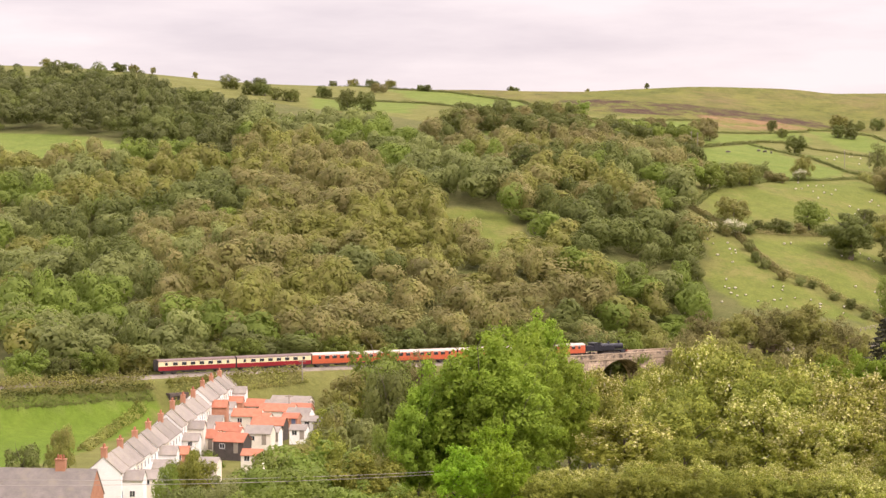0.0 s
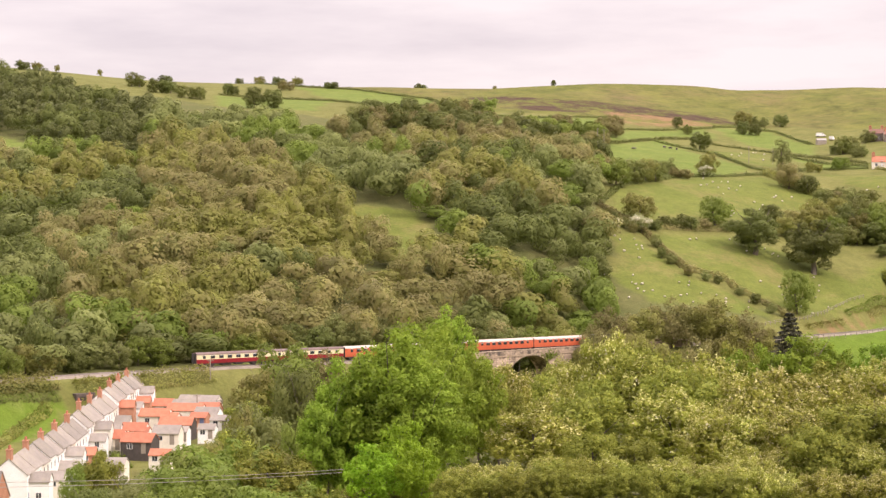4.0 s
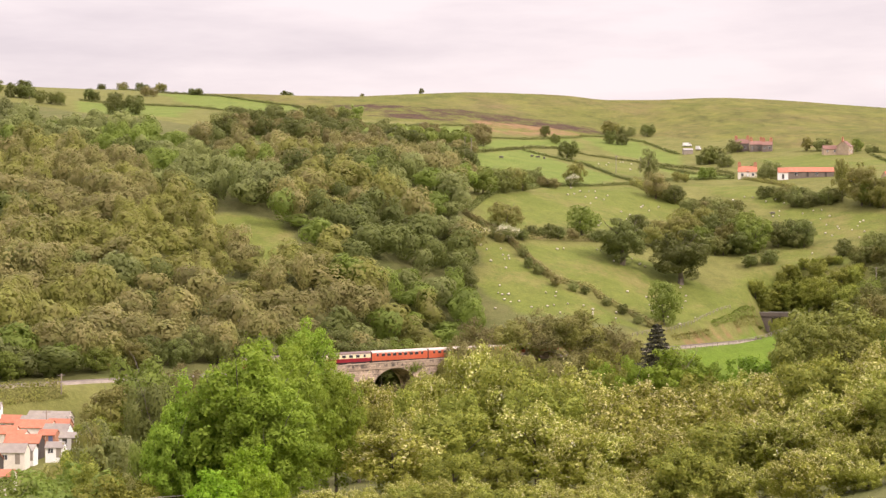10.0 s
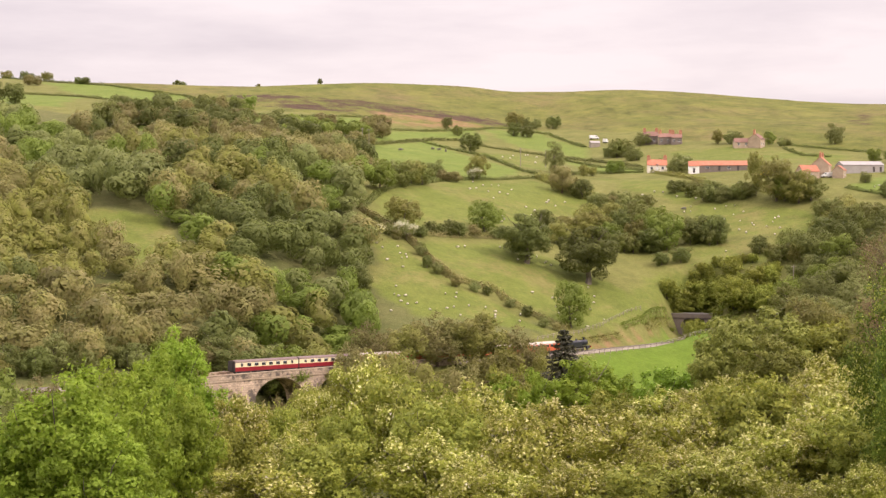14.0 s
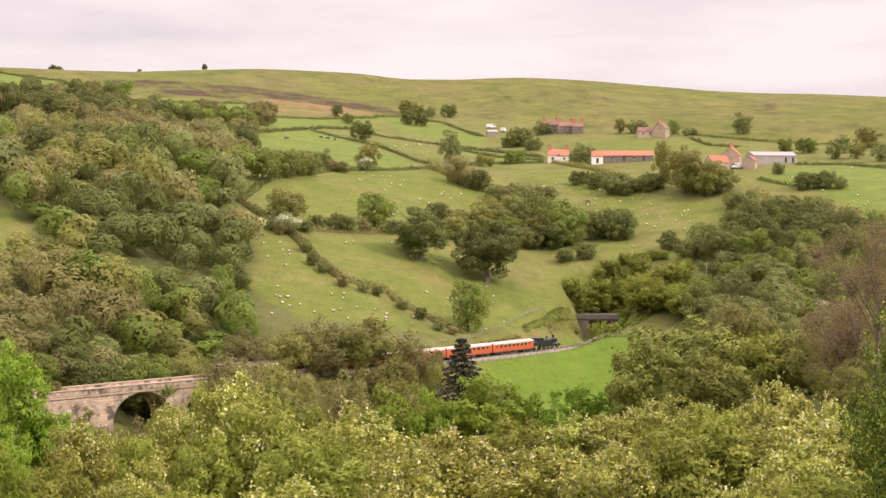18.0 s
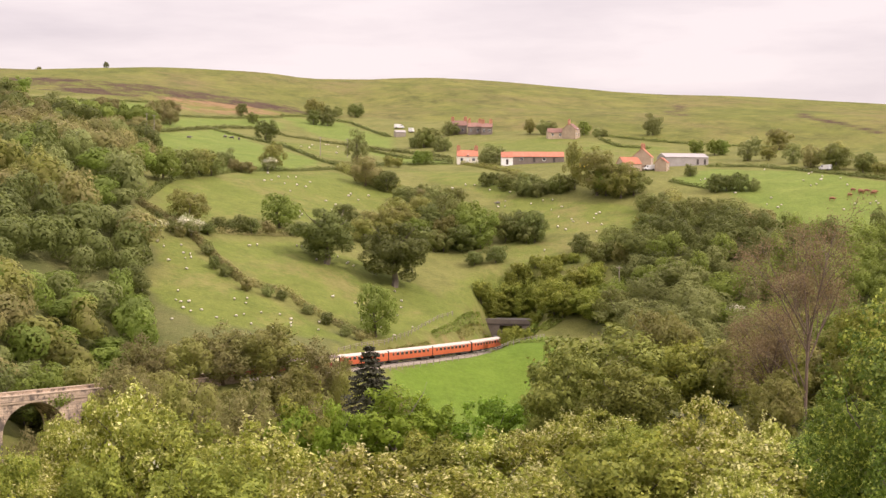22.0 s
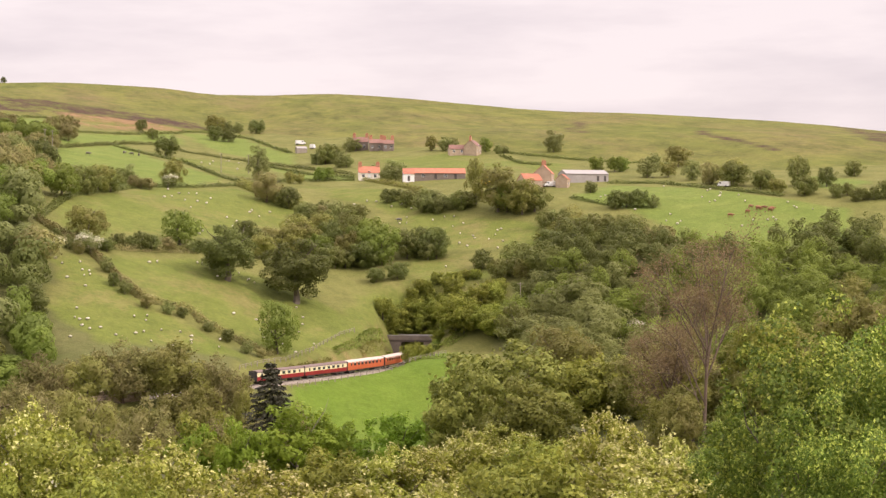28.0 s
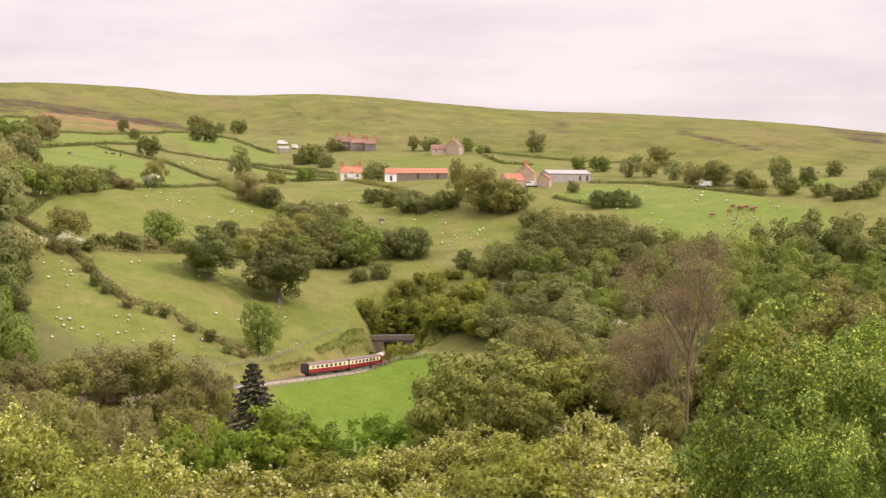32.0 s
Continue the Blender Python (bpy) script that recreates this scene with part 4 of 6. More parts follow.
EARLY_FG = [(-11, 130, 6.7, 6.8), (-24, 169, 10.6, 7.5), (-16, 190, 12.8, 7.5), (-2, 190, 12.9, 8.0), (5, 150, 10.0, 7.8), (16, 149, 9.9, 7.8), (26, 148, 9.4, 7.8), (-23, 94, 3.8, 7.1), (-10, 85, 2.4, 6.8), (2, 95, 3.5, 7.1), (14, 104, 4.8, 7.5), (23, 103, 3.3, 6.8), (-32, 98, 4.1, 6.0), (-6, 265, 16.6, 7.6), (2, 245, 15.9, 7.2), (-15, 115, 2.5, 6.4), (-32, 88, 3.5, 6.3), (-22, 89, 2.2, 6.3), (-13, 85, 2.2, 6.8), (-1, 85, 2.5, 6.8), (-40, 82, 4.5, 4.6), (9, 114, 5.3, 7.1), (-22, 56, 2.0, 5.3), (-13, 57, 1.8, 5.3), (-3, 57, 2.2, 5.3), (6, 56, 2.4, 5.3), (16, 45, 4.1, 5.4), (22, 44, 4.0, 4.9), (11, 51, 3.9, 5.1)]
CENTRE_FG = [(38, 165, 14.2, 7.2), (47, 163, 11.9, 7.2), (36, 135, 8.9, 6.6), (44, 133, 7.8, 6.0), (27, 122, 8.6, 6.2), (34, 105, 4.9, 6.3), (20, 123, 9.3, 6.2), (29, 162, 12.8, 6.3), (24, 81, 5.8, 5.4), (14, 103, 7.7, 5.6), (32, 80, 3.2, 4.9), (50, 159, 9.4, 6.2), (45, 130, 6.6, 5.2), (41, 141, 6.5, 5.6)]
BECK_BUSH = [(-41, 291, 16.9, 6.9), (-49, 290, 26.6, 6.9), (-17, 328, 18.5, 5.7), (-10, 324, 17.7, 6.1), (-26, 344, 15.9, 5.9), (-35, 261, 16.3, 6.2), (-29, 272, 14.8, 5.6), (-25, 323, 15.2, 5.6), (-33, 221, 14.8, 5.7), (-23, 228, 12.5, 5.4), (-16, 263, 13.9, 5.8), (-31, 293, 11.8, 6.3), (-40, 303, 14.7, 6.4), (-31, 316, 9.6, 6.0)]

MOOR_TREE = [(-154, 1127, 5.5, 5.8), (-451, 1033, 7, 5.7), (-435, 1028, 6, 6.4), (-368, 1093, 5, 2.7), (-277, 1116, 5.5, 4.3), (-265, 1124, 7, 5.9), (-245, 1092, 6, 6.8), (-233, 1094, 6, 5.7), (-65, 1164, 4.5, 2.8), (-106, 1162, 4, 2.4), (-298, 998, 6, 6.0), (-392, 1075, 5, 2.7), (-407, 1049, 7, 6.5), (-398, 1052, 6, 5.7)]
for x, y, h, r in OAK_TREE:
    plant("oak", "oak_tree", x, y, h, r, "spreading dark-leaved oak standing in sheep pasture", "oaks in the pasture")
for x, y, h, r in LONE_TREE:
    plant("round", "ash_tree", x, y, h, r, "rounded grey-green ash by the cutting fence", pick=1)
FIELD = (("round", ROUND_TREES, "full green tree standing in a hedge line"), ("olive", OLIVE_TREES, "olive-green tree coming into leaf by pasture"), ("hedgerow", OLIVE_TREES_2 + OLIVE_TREES_3, "mid green hedgerow tree beside pasture"), ("dark", DARK_TREES + DARK_TREES_2, "dense dark green tree in a field boundary"),
         ("white", WHITE_TREES, "hawthorn white with may blossom"),
         ("grey", GREY_TREES + GREY_TREES_2, "pale grey-green tree beside the farmland"), ("brown", BROWN_TREES, "brownish tree just coming into leaf"))
for sort, rows, text in FIELD:
    for k, (x, y, h, r) in enumerate(rows):
        scrub = 80 < x < 123 and 535 < y < 583
        plant("bush" if scrub else sort, "field_tree", x, y, h * (0.7 if scrub else 1), r * (0.9 if scrub else 1), "pale olive-green scrub tree above the cutting" if scrub else text, "trees in the fields", k)
for k, (x, y, h, r) in enumerate(MOOR_TREE):
    plant(("dark", "olive")[k % 2], "moor_tree", x, y, h, r * 0.8, "small windswept tree on the open moor skyline", "trees on the skyline", k)
for k, (x, y, h, r) in enumerate(ASH):
    plant("bright", "ash_tree", x, y, h, r, "tall fresh green ash tree in full spring leaf", "valley ashes", k)
for x, y, h, r in LIME:
    plant("lime", "lime_tree", x, y, h, r, "young lime-green tree with bright new leaves", "young limes", category="tree")
for k, (x, y, h, r) in enumerate(VILLAGE_GREEN):
    plant(("grey", "dark", "round", "bush", "round", "olive")[k % 6], "garden_tree", x, y, h, r, "leafy green tree growing beside the cottage gardens", "garden trees", k)
for k, (x, y, h, r) in enumerate(MID_FRONT):
    plant("dark" if k == 1 else "round" if k == 0 else ("scrub", "hazy", "scrub", "olive")[k % 4], "valley_tree", x, y, h, r, "brownish olive tree coming into leaf beside the railway", "trees by the railway", k)
BRAKE = [(-9, 452, 7.5, 5.5), (-1, 456, 7.5, 5.5), (8, 458, 8, 6), (17, 461, 7.5, 6), (25, 466, 6, 5), (32, 470, 4.5, 4.5), (-3, 412, 9, 6), (6, 418, 10, 6.5), (15, 424, 9.5, 6), (24, 426, 9, 6), (2, 398, 10, 6.5), (12, 396, 10, 6.5), (22, 400, 9, 6), (-10, 398, 10, 6), (30, 408, 8.5, 5), (0, 376, 10, 6), (14, 372, 10, 6), (24, 382, 9, 5.5)]
for k, (x, y, h, r) in enumerate(BRAKE):
    plant(("scrub", "hazy", "scrub")[k % 3], "brake_bush", x, y, h, r, ("brown twiggy bush just coming into leaf", "olive-green bush coming into leaf", "brown twiggy bush just coming into leaf")[k % 3], "scrub below the railway", k, category="bush")
for k, (x, y, h, r) in enumerate(MID_BRIGHT):
    plant("sycamore", "sycamore_tree", x, y, h, r, "dense bright green sycamore in the valley", "sycamores", k)
for k, (x, y, h, r) in enumerate(MID_RIGHT):
    plant("shade" if k in (0, 1, 3) else ("hazy", "bush", "hazy")[k % 3], "hazel_tree", x, y, h, r, "broad olive-green tree with layered branches", "broad trees", k)
for k, (x, y, h, r) in enumerate(NEAR_RIGHT):
    plant("near", "hawthorn_tree", x, y, h, r, "leafy bright green hawthorn catching the sun", "near hawthorns", k)
for k, (x, y, h, r) in enumerate(LATE_FG):
    plant("hawthorn" if k % 3 else "bush", "hawthorn_bush", x, y, h, r, "yellow-green hawthorn bush with cream blossom" if k % 3 else "dense olive-green thicket bush", "hawthorn thicket", k, category="bush")
for k, (x, y, h, r) in enumerate(EARLY_FG):
    plant("hawthorn" if k % 2 and y > 60 or x > 3 else "bush", "hawthorn_bush", x, y, max(h, 4), r, "yellow-green hawthorn bush with cream blossom", "hawthorn thicket", k, category="bush")


for k, (x, y, h, r) in enumerate(CENTRE_FG):
    plant("hawthorn" if k % 3 else "bush", "hawthorn_bush", x, y, h, r, "yellow-green hawthorn bush with cream blossom" if k % 3 else "dense olive-green thicket bush", "hawthorn thicket", k, category="bush")
for k, (x, y, h, r) in enumerate(BECK_BUSH):
    plant("bright" if k < 2 else ("bush", "hawthorn")[k % 2], "beck_tree", x, y, h, r, "fresh green tree below the viaduct", "trees below the viaduct", k)

# added dark trees fill the view through the arches in place of shade
for k, (x, y) in enumerate([(-47, 409), (-41, 414), (-52, 403), (-36, 420), (-44, 420)]):
    plant("dark", "beck_tree", x, y, 9, 5, "dark green tree added to stand for shade in the viaduct arches", "trees below the viaduct", k)

for k, (x, y, h) in enumerate([(85.2, 525.1, 7.0), (88.9, 532.6, 6.9), (93.4, 540.0, 5.1), (98.5, 545.2, 0.4)]):
    plant("bush", "willow_bush", x, y, h, 2.6, "pale green bush beside the track below the bridge", "bushes by the bridge", k, category="bush")

for k, (x, y, h, r) in enumerate(FOOT_TREES):
    plant(("round", "dark", "round", "olive", "dark", "grey")[k % 6], "lineside_tree", x, y, h, r, "rounded green tree at the foot of the hillside wood", "lineside trees", k)


def conifer(x, y, height, radius):
    z = float(ground(np.array([float(x)]), np.array([float(y)]))[0])
    ob = thing("conifer_tree", pose(x, y, z), "dark spruce with drooping tiers of needles", "tree")
    part("trunk", tube(bmesh.new(), (0, 0, -0.3), (0, 0, height), 0.3, 0.03, 8), BARK, ob)
    rng = np.random.default_rng(5)
    cs, ns = [], []
    for h in np.arange(0.10, 0.985, 0.045):
        rr = min(radius, 0.25 + 0.56 * (1 - h) * height) * (0.82 + 0.3 * rng.random())
        for a in rng.uniform(0, 6.28, 30):
            for s in np.linspace(0.15, 1, 20):
                cs.append((math.cos(a) * rr * s, math.sin(a) * rr * s, h * height - 0.9 * s * s * rr * 0.35 + 0.4 * (s > 0.9)))
                ns.append((math.cos(a) * 0.3, math.sin(a) * 0.3, 1))
    c = np.array(cs) + rng.normal(0, 0.14, (len(cs), 3))
    shared("crown", quad_mesh("crown", leaf_quads(c, np.array(ns, float), 0.55, rng), [LEAF_CONIFER]), ob)


for x, y, h, r in CONIFER:
    conifer(x, y, h, r)


def bare_tree(x, y, height, radius, seed=3):
    """A tree of bare branches with reddish twigs."""
    z = float(ground(np.array([float(x)]), np.array([float(y)]))[0])
    rng = random.Random(seed)
    ob = thing("bare_tree", pose(x, y, z), "tall brown tree still bare with a haze of twigs", "tree")
    trunk, limbs, tips = bmesh.new(), bmesh.new(), []

    def grow(p, d, length, r, level, bm):
        q = p + d * length
        tube(bm, p, q, r, r * 0.7, 6 if level < 2 else 4)
        tips.append((q, level))
        if level < 5:
            for k in range(3 if level else 13):
                e = Vector((rng.gauss(0, 1), rng.gauss(0, 1), rng.gauss(0.25, 0.6))).normalized()
                grow(p + d * length * rng.uniform(0.35 if level else 0.3, 1.0), (d * 1.0 + e * (0.66 if level else 0.6)).normalized(), length * (rng.uniform(0.5, 0.68) if level else rng.uniform(0.45, 0.8)), r * (0.55 if level else 0.42), level + 1, limbs)
    grow(Vector((0, 0, -0.5)), Vector((0.03, 0, 1)), height * 0.52, 0.26, 0, trunk)
    part("trunk", trunk, TWIG, ob)
    part("branch_work", limbs, TWIG, ob)
    c = np.array([tuple(p) for p, lv in tips if lv >= 3])
    rg = np.random.default_rng(seed)
    c = np.repeat(c, 9, 0) + rg.normal(0, 0.7, (len(c) * 9, 3))
    q = leaf_quads(c, rg.normal(0, 1, c.shape), 0.20, rg)
    shared("foliage", quad_mesh("foliage", q, [LEAF_COPPER]), ob)


for x, y, h, r in BARE:
    bare_tree(x, y, min(h, 26), r)


# ---- the woods ----
def wood(name, polys, holes, spacing, kinds, height, width, label, seed, tone=-0.06, crowns=None):
    """Many crowns on jittered places as one sheet of woodland, sorts in drifts."""
    rng = np.random.default_rng(seed)
    allp = np.array([q for p in polys for q in p], float)
    (x0, y0), (x1, y1) = allp.min(0), allp.max(0)
    gx, gy = np.meshgrid(np.arange(x0, x1, spacing), np.arange(y0, y1, spacing))
    x = gx.ravel() + rng.uniform(-0.5, 0.5, gx.size) * spacing
    y = gy.ravel() + rng.uniform(-0.5, 0.5, gx.size) * spacing
    keep = np.zeros(x.shape, bool)
    for p in polys:
        keep |= inside(p, x, y)
    for p in holes:
        keep &= ~inside(p, x, y)
    rail = np.min((x[:, None] - RAILS[None, ::6, 0]) ** 2 + (y[:, None] - RAILS[None, ::6, 1]) ** 2, axis=1)
    keep &= rail > 12 ** 2
    keep &= np.abs(x / np.maximum(y + 115, 50)) < 0.44
    x, y = x[keep], y[keep]
    z = ground(x, y)
    mats = []
    chunks, norms, idx, tones = [], [], [], []
    for k in kinds:
        mats.append(LEAF_PINE if k == "pine" else KINDS[k][0][0].materials[0])
    drift = np.array([[math.sin(a / 31 + q * 2.1) + math.sin(b / 23 - q) + math.sin((a + b) / 47 + q * 4) for q in range(len(kinds))] for a, b in zip(x, y)])
    drift += rng.normal(0, 0.65, drift.shape)
    sort = drift[:, :5].argmax(1)
    for poly, stand in STANDS:
        here = np.where(inside(poly, x, y))[0]
        for k in here:
            local = [kinds.index(q) for q in stand if q in kinds]
            wave = [math.sin(x[k] / 17 + q * 2.4) + math.sin(y[k] / 14 - q * 1.7) + rng.normal(0, 0.8) for q in range(len(local))]
            sort[k] = local[int(np.argmax(wave))]
    for k in range(len(x)):
        tones.append([np.clip(rng.normal(tone, 0.22), -1, 1)])
        sorts = (crowns or FAR)[kinds[sort[k]]]
        q, nq, _ = sorts[rng.integers(len(sorts))]
        h, w = height * rng.uniform(0.55, 1.45) / 10, width * rng.uniform(0.6, 1.25) / 9
        a = rng.uniform(0, 6.28)
        c, s = math.cos(a), math.sin(a)
        v = q.copy()
        v[..., 0], v[..., 1], v[..., 2] = (c * q[..., 0] - s * q[..., 1]) * w + x[k], (s * q[..., 0] + c * q[..., 1]) * w + y[k], q[..., 2] * h + z[k] - 0.4
        chunks.append(v)
        m = nq.copy()
        m[:, 0], m[:, 1] = c * nq[:, 0] - s * nq[:, 1], s * nq[:, 0] + c * nq[:, 1]
        norms.append(m)
        idx.append(np.full(len(v), sort[k]))
        tones[-1] = np.full(v.shape[0] * v.shape[1], tones[-1][0])
    me = quad_mesh(name, np.concatenate(chunks), mats, np.concatenate(idx), np.concatenate(norms))
    me.attributes.new("tone", "FLOAT", "POINT").data.foreach_set("value", np.concatenate(tones).astype(np.float32))
    return tagged(new(name, me), label, "woodland", kind="stuff")


FAR = {k: [crown(s + 50 * i, 1080, 0.58, low=0.4, blobs=15 + 4 * (k == "brown"), ragged=0.16 + 0.16 * (k == "brown"), rough=0.05, lobe=(0.26, 0.46), dome=1.3, flutter=0.25 + 0.15 * (k == "brown")) for s in (1, 2, 3, 4)] for i, k in enumerate(("olive", "round", "dark", "grey", "brown"))}
FAR["pine"] = [crown(700 + s, 900, 0.5, radius=3.0, low=0.5, high=11.5, blobs=16, ragged=0.2, rough=0.1, lobe=(0.3, 0.5), dome=0.4, flutter=0.4) for s in (1, 2)]
WOOD_LEFT = [(-14, 470), (-18, 492), (-22, 510), (-16, 530), (-24, 566), (-22, 606), (-36, 690), (-60, 650), (-100, 668), (-130, 680), (-150, 702), (-183, 728), (-203, 724), (-240, 748), (-282, 796), (-328, 848), (-356, 885),
             (-395, 902), (-430, 906), (-620, 900), (-560, 240), (-150, 312), (-30, 416)]
# stands of one sort within the wood
STANDS = [
    ([(-427, 920), (-352, 900), (-296, 845), (-237, 742), (-213, 633), (-278, 665), (-336, 677), (-480, 700)], ("pine", "pine", "dark", "pine")),
    ([(-184, 701), (-150, 688), (-86, 552), (-81, 496), (-108, 496), (-147, 574)], ("dark", "grey", "round", "grey")),
    ([(-216, 663), (-189, 677), (-113, 526), (-78, 468), (-58, 453), (-18, 464), (-71, 411), (-119, 434), (-191, 554)], ("brown", "olive", "brown", "olive")),
    ([(-303, 598), (-255, 612), (-213, 563), (-182, 458), (-192, 417), (-247, 463)], ("round", "dark", "grey", "dark", "olive")),
    ([(-215, 500), (-165, 505), (-113, 423), (-118, 370), (-155, 354)], ("brown", "olive", "brown", "grey", "olive")),
    ([(-228, 417), (-188, 415), (-155, 354), (-115, 353), (-88, 376), (-66, 370), (-65, 362), (-165, 265)], ("round", "dark", "grey", "round", "olive")),
    ([(-100, 648), (-32, 597), (-20, 532), (-21, 482), (-60, 468), (-79, 524)], ("olive", "round", "dark", "brown", "grey")),
]
wood("hillside_wood", [WOOD_LEFT], [LAND["grazed"][4], LAND["lush"][10], LAND["lush"][12], LAND["lush"][13], LAND["lush"][9]], 8.5, ("olive", "round", "brown", "dark", "grey", "pine"), 11.0, 13.0,
     "mixed spring woodland covering the valley side", 1)
FINE = {k: [crown(s + 30 * i, 1700, 0.42, low=0.4, blobs=26, ragged=0.2, rough=0.1, lobe=(0.18, 0.36), reach=0.82, dome=1.0, flutter=0.45) for s in (301, 302, 303)] for i, k in enumerate(("olive", "round", "dark", "grey", "brown"))}
BECK_WOOD = [(119, 555), (124, 566), (139, 581), (152, 591), (175, 596), (190, 581), (199, 557), (214, 568), (236, 572), (257, 565), (276, 550), (360, 300), (150, 400), (112, 470)]
wood("beckside_wood", [BECK_WOOD], [], 7.6, ("olive", "round", "grey", "round", "dark"), 9.0, 12.0, "dense mixed woodland along the beck", 2, 0.2, FINE)
BELT = [(-150, 742), (-118, 780), (-92, 800), (-60, 760), (-40, 720), (-30, 690), (-60, 660), (-100, 735)]
BELT_LOW = [(-81, 711), (-54, 722), (-22, 710), (-17, 648), (-32, 617), (-52, 611), (-74, 658)]
BELT_HIGH = [(-149, 820), (-112, 827), (-81, 824), (-77, 777), (-106, 772), (-143, 776)]
BELT_EDGE = [(-62, 774), (-23, 812), (-23, 773), (-59, 729)]
wood("tree_belt", [BELT, BELT_LOW, BELT_HIGH, BELT_EDGE], [], 8.0, ("dark", "round", "brown", "dark"), 8.0, 11.0, "belt of dark trees between hillside fields", 3)


# ---- railway ----
RS = np.r_[0, np.cumsum(np.linalg.norm(np.diff(RAILS, axis=0), axis=1))]


def on_rail(s):
    return Vector([float(np.interp(s, RS, RAILS[:, k])) for k in range(3)])


def along(s, half):
    """The pose of a vehicle whose middle is at s, on two bogies half a wheelbase away."""
    a, b = on_rail(s - half), on_rail(s + half)
    d = b - a
    turn = Euler((0, -math.atan2(d.z, math.hypot(d.x, d.y)), math.atan2(d.y, d.x))).to_matrix().to_4x4()
    return Matrix.Translation((a + b) / 2) @ turn


def sweep(bm, outline, s0, s1, step=4.0, lift=0.0):
    """An outline (across, up) drawn along the railway."""
    rings = []
    for s in np.arange(s0, s1 + step / 2, step):
        p, q = on_rail(s), on_rail(s + 1)
        d = (q - p).normalized()
        n = Vector((d.y, -d.x, 0))
        rings.append([bm.verts.new(p + n * u + Vector((0, 0, v + lift))) for u, v in outline])
    for a, b in zip(rings, rings[1:]):
        for k in range(len(outline) - 1):
            bm.faces.new((a[k], a[k + 1], b[k + 1], b[k]))
    return bm


track = thing("railway_track", Matrix(), "single railway track on pale stone ballast", "railway track", kind="structure")
part("ballast", sweep(bmesh.new(), [(-2.6, -0.85), (-1.6, -0.22), (1.6, -0.22), (2.6, -0.85)], 40, RS[-1] - 8), BALLAST, track)
for u in (-0.72, 0.72):
    part("rail", sweep(bmesh.new(), [(u - 0.07, -0.2), (u - 0.04, 0.0), (u + 0.04, 0.0), (u + 0.07, -0.2)], 40, RS[-1] - 8), STEEL, track)
sleeper_me = mesh_of(boxes((-0.13, 0.13, -1.25, 1.25, -0.24, -0.12)), "sleeper", TIMBER)
for k in range(290):
    shared("sleeper", sleeper_me, track, along(360 + k * 1.3, 1))


def coach(body, upper, roof, label, windows=8):
    ob = thing("railway_coach", Matrix(), label, "railway coach", "coaches of the train")
    L, hw = 10.35, 1.38

    def shell(z0, z1, hw0, hw1):
        bm = bmesh.new()
        return prism(bm, [(-hw0, z0), (hw0, z0), (hw1, z1), (-hw1, z1)], -L, L)
    turn = Matrix.Rotation(radians(-90), 4, "Z")

    def put(name, bm, mat, parent=ob, lab=""):
        bmesh.ops.transform(bm, matrix=turn, verts=bm.verts)
        bmesh.ops.recalc_face_normals(bm, faces=bm.faces)
        return part(name, bm, mat, parent, lab)
    put("lower_body", shell(0.95, 1.95, hw - 0.05, hw), body)
    put("upper_body", shell(1.95, 3.05, hw, hw - 0.04), upper)
    arc = [(-(hw + 0.02), 3.05)] + [((hw + 0.02) * -math.cos(a), 3.05 + 0.62 * math.sin(a)) for a in np.linspace(0.25, math.pi - 0.25, 9)] + [(hw + 0.02, 3.05)]
    put("roof", prism(bmesh.new(), arc, -L, L), roof)
    put("underframe", boxes((-1.2, 1.2, -L + 0.3, L - 0.3, 0.72, 0.95), (-0.9, 0.9, -3.2, -0.6, 0.3, 0.72), (-0.9, 0.9, 0.8, 2.6, 0.35, 0.72)), UNDER)
    for e in (-1, 1):
        put("end_wall", boxes((-hw + 0.02, hw - 0.02, min(e * L, e * (L + 0.09)), max(e * L, e * (L + 0.09)), 0.95, 3.45)), UNDER)
        put("gangway", boxes((-0.55, 0.55, min(e * L, e * (L + 0.35)), max(e * L, e * (L + 0.35)), 1.0, 3.2)), UNDER)
        bg = put("bogie", boxes((-1.1, 1.1, e * 7.2 - 1.9, e * 7.2 + 1.9, 0.42, 0.78)), UNDER)
        for q in (-1.3, 1.3):
            bm = bmesh.new()
            tube(bm, (-0.95, e * 7.2 + q, 0.46), (0.95, e * 7.2 + q, 0.46), 0.46, 0.46, 12)
            put("wheelset", bm, UNDER, bg)
    for side in (-1, 1):
        for k in range(windows):
            y = -L + 2.1 + (2 * L - 4.2) * k / (windows - 1)
            w = 0.62 if k not in (0, windows - 1) else 0.36
            wnd = put("window", boxes((side * (hw - 0.02) - 0.02, side * (hw - 0.02) + 0.02, y - w, y + w, 2.12, 2.88)), GLASS_DARK)
            put("frame", boxes((side * (hw - 0.015) - 0.02, side * (hw - 0.015) + 0.025, y - w - 0.06, y + w + 0.06, 2.86, 2.93)), WHITE_PAINT, wnd)
    return ob


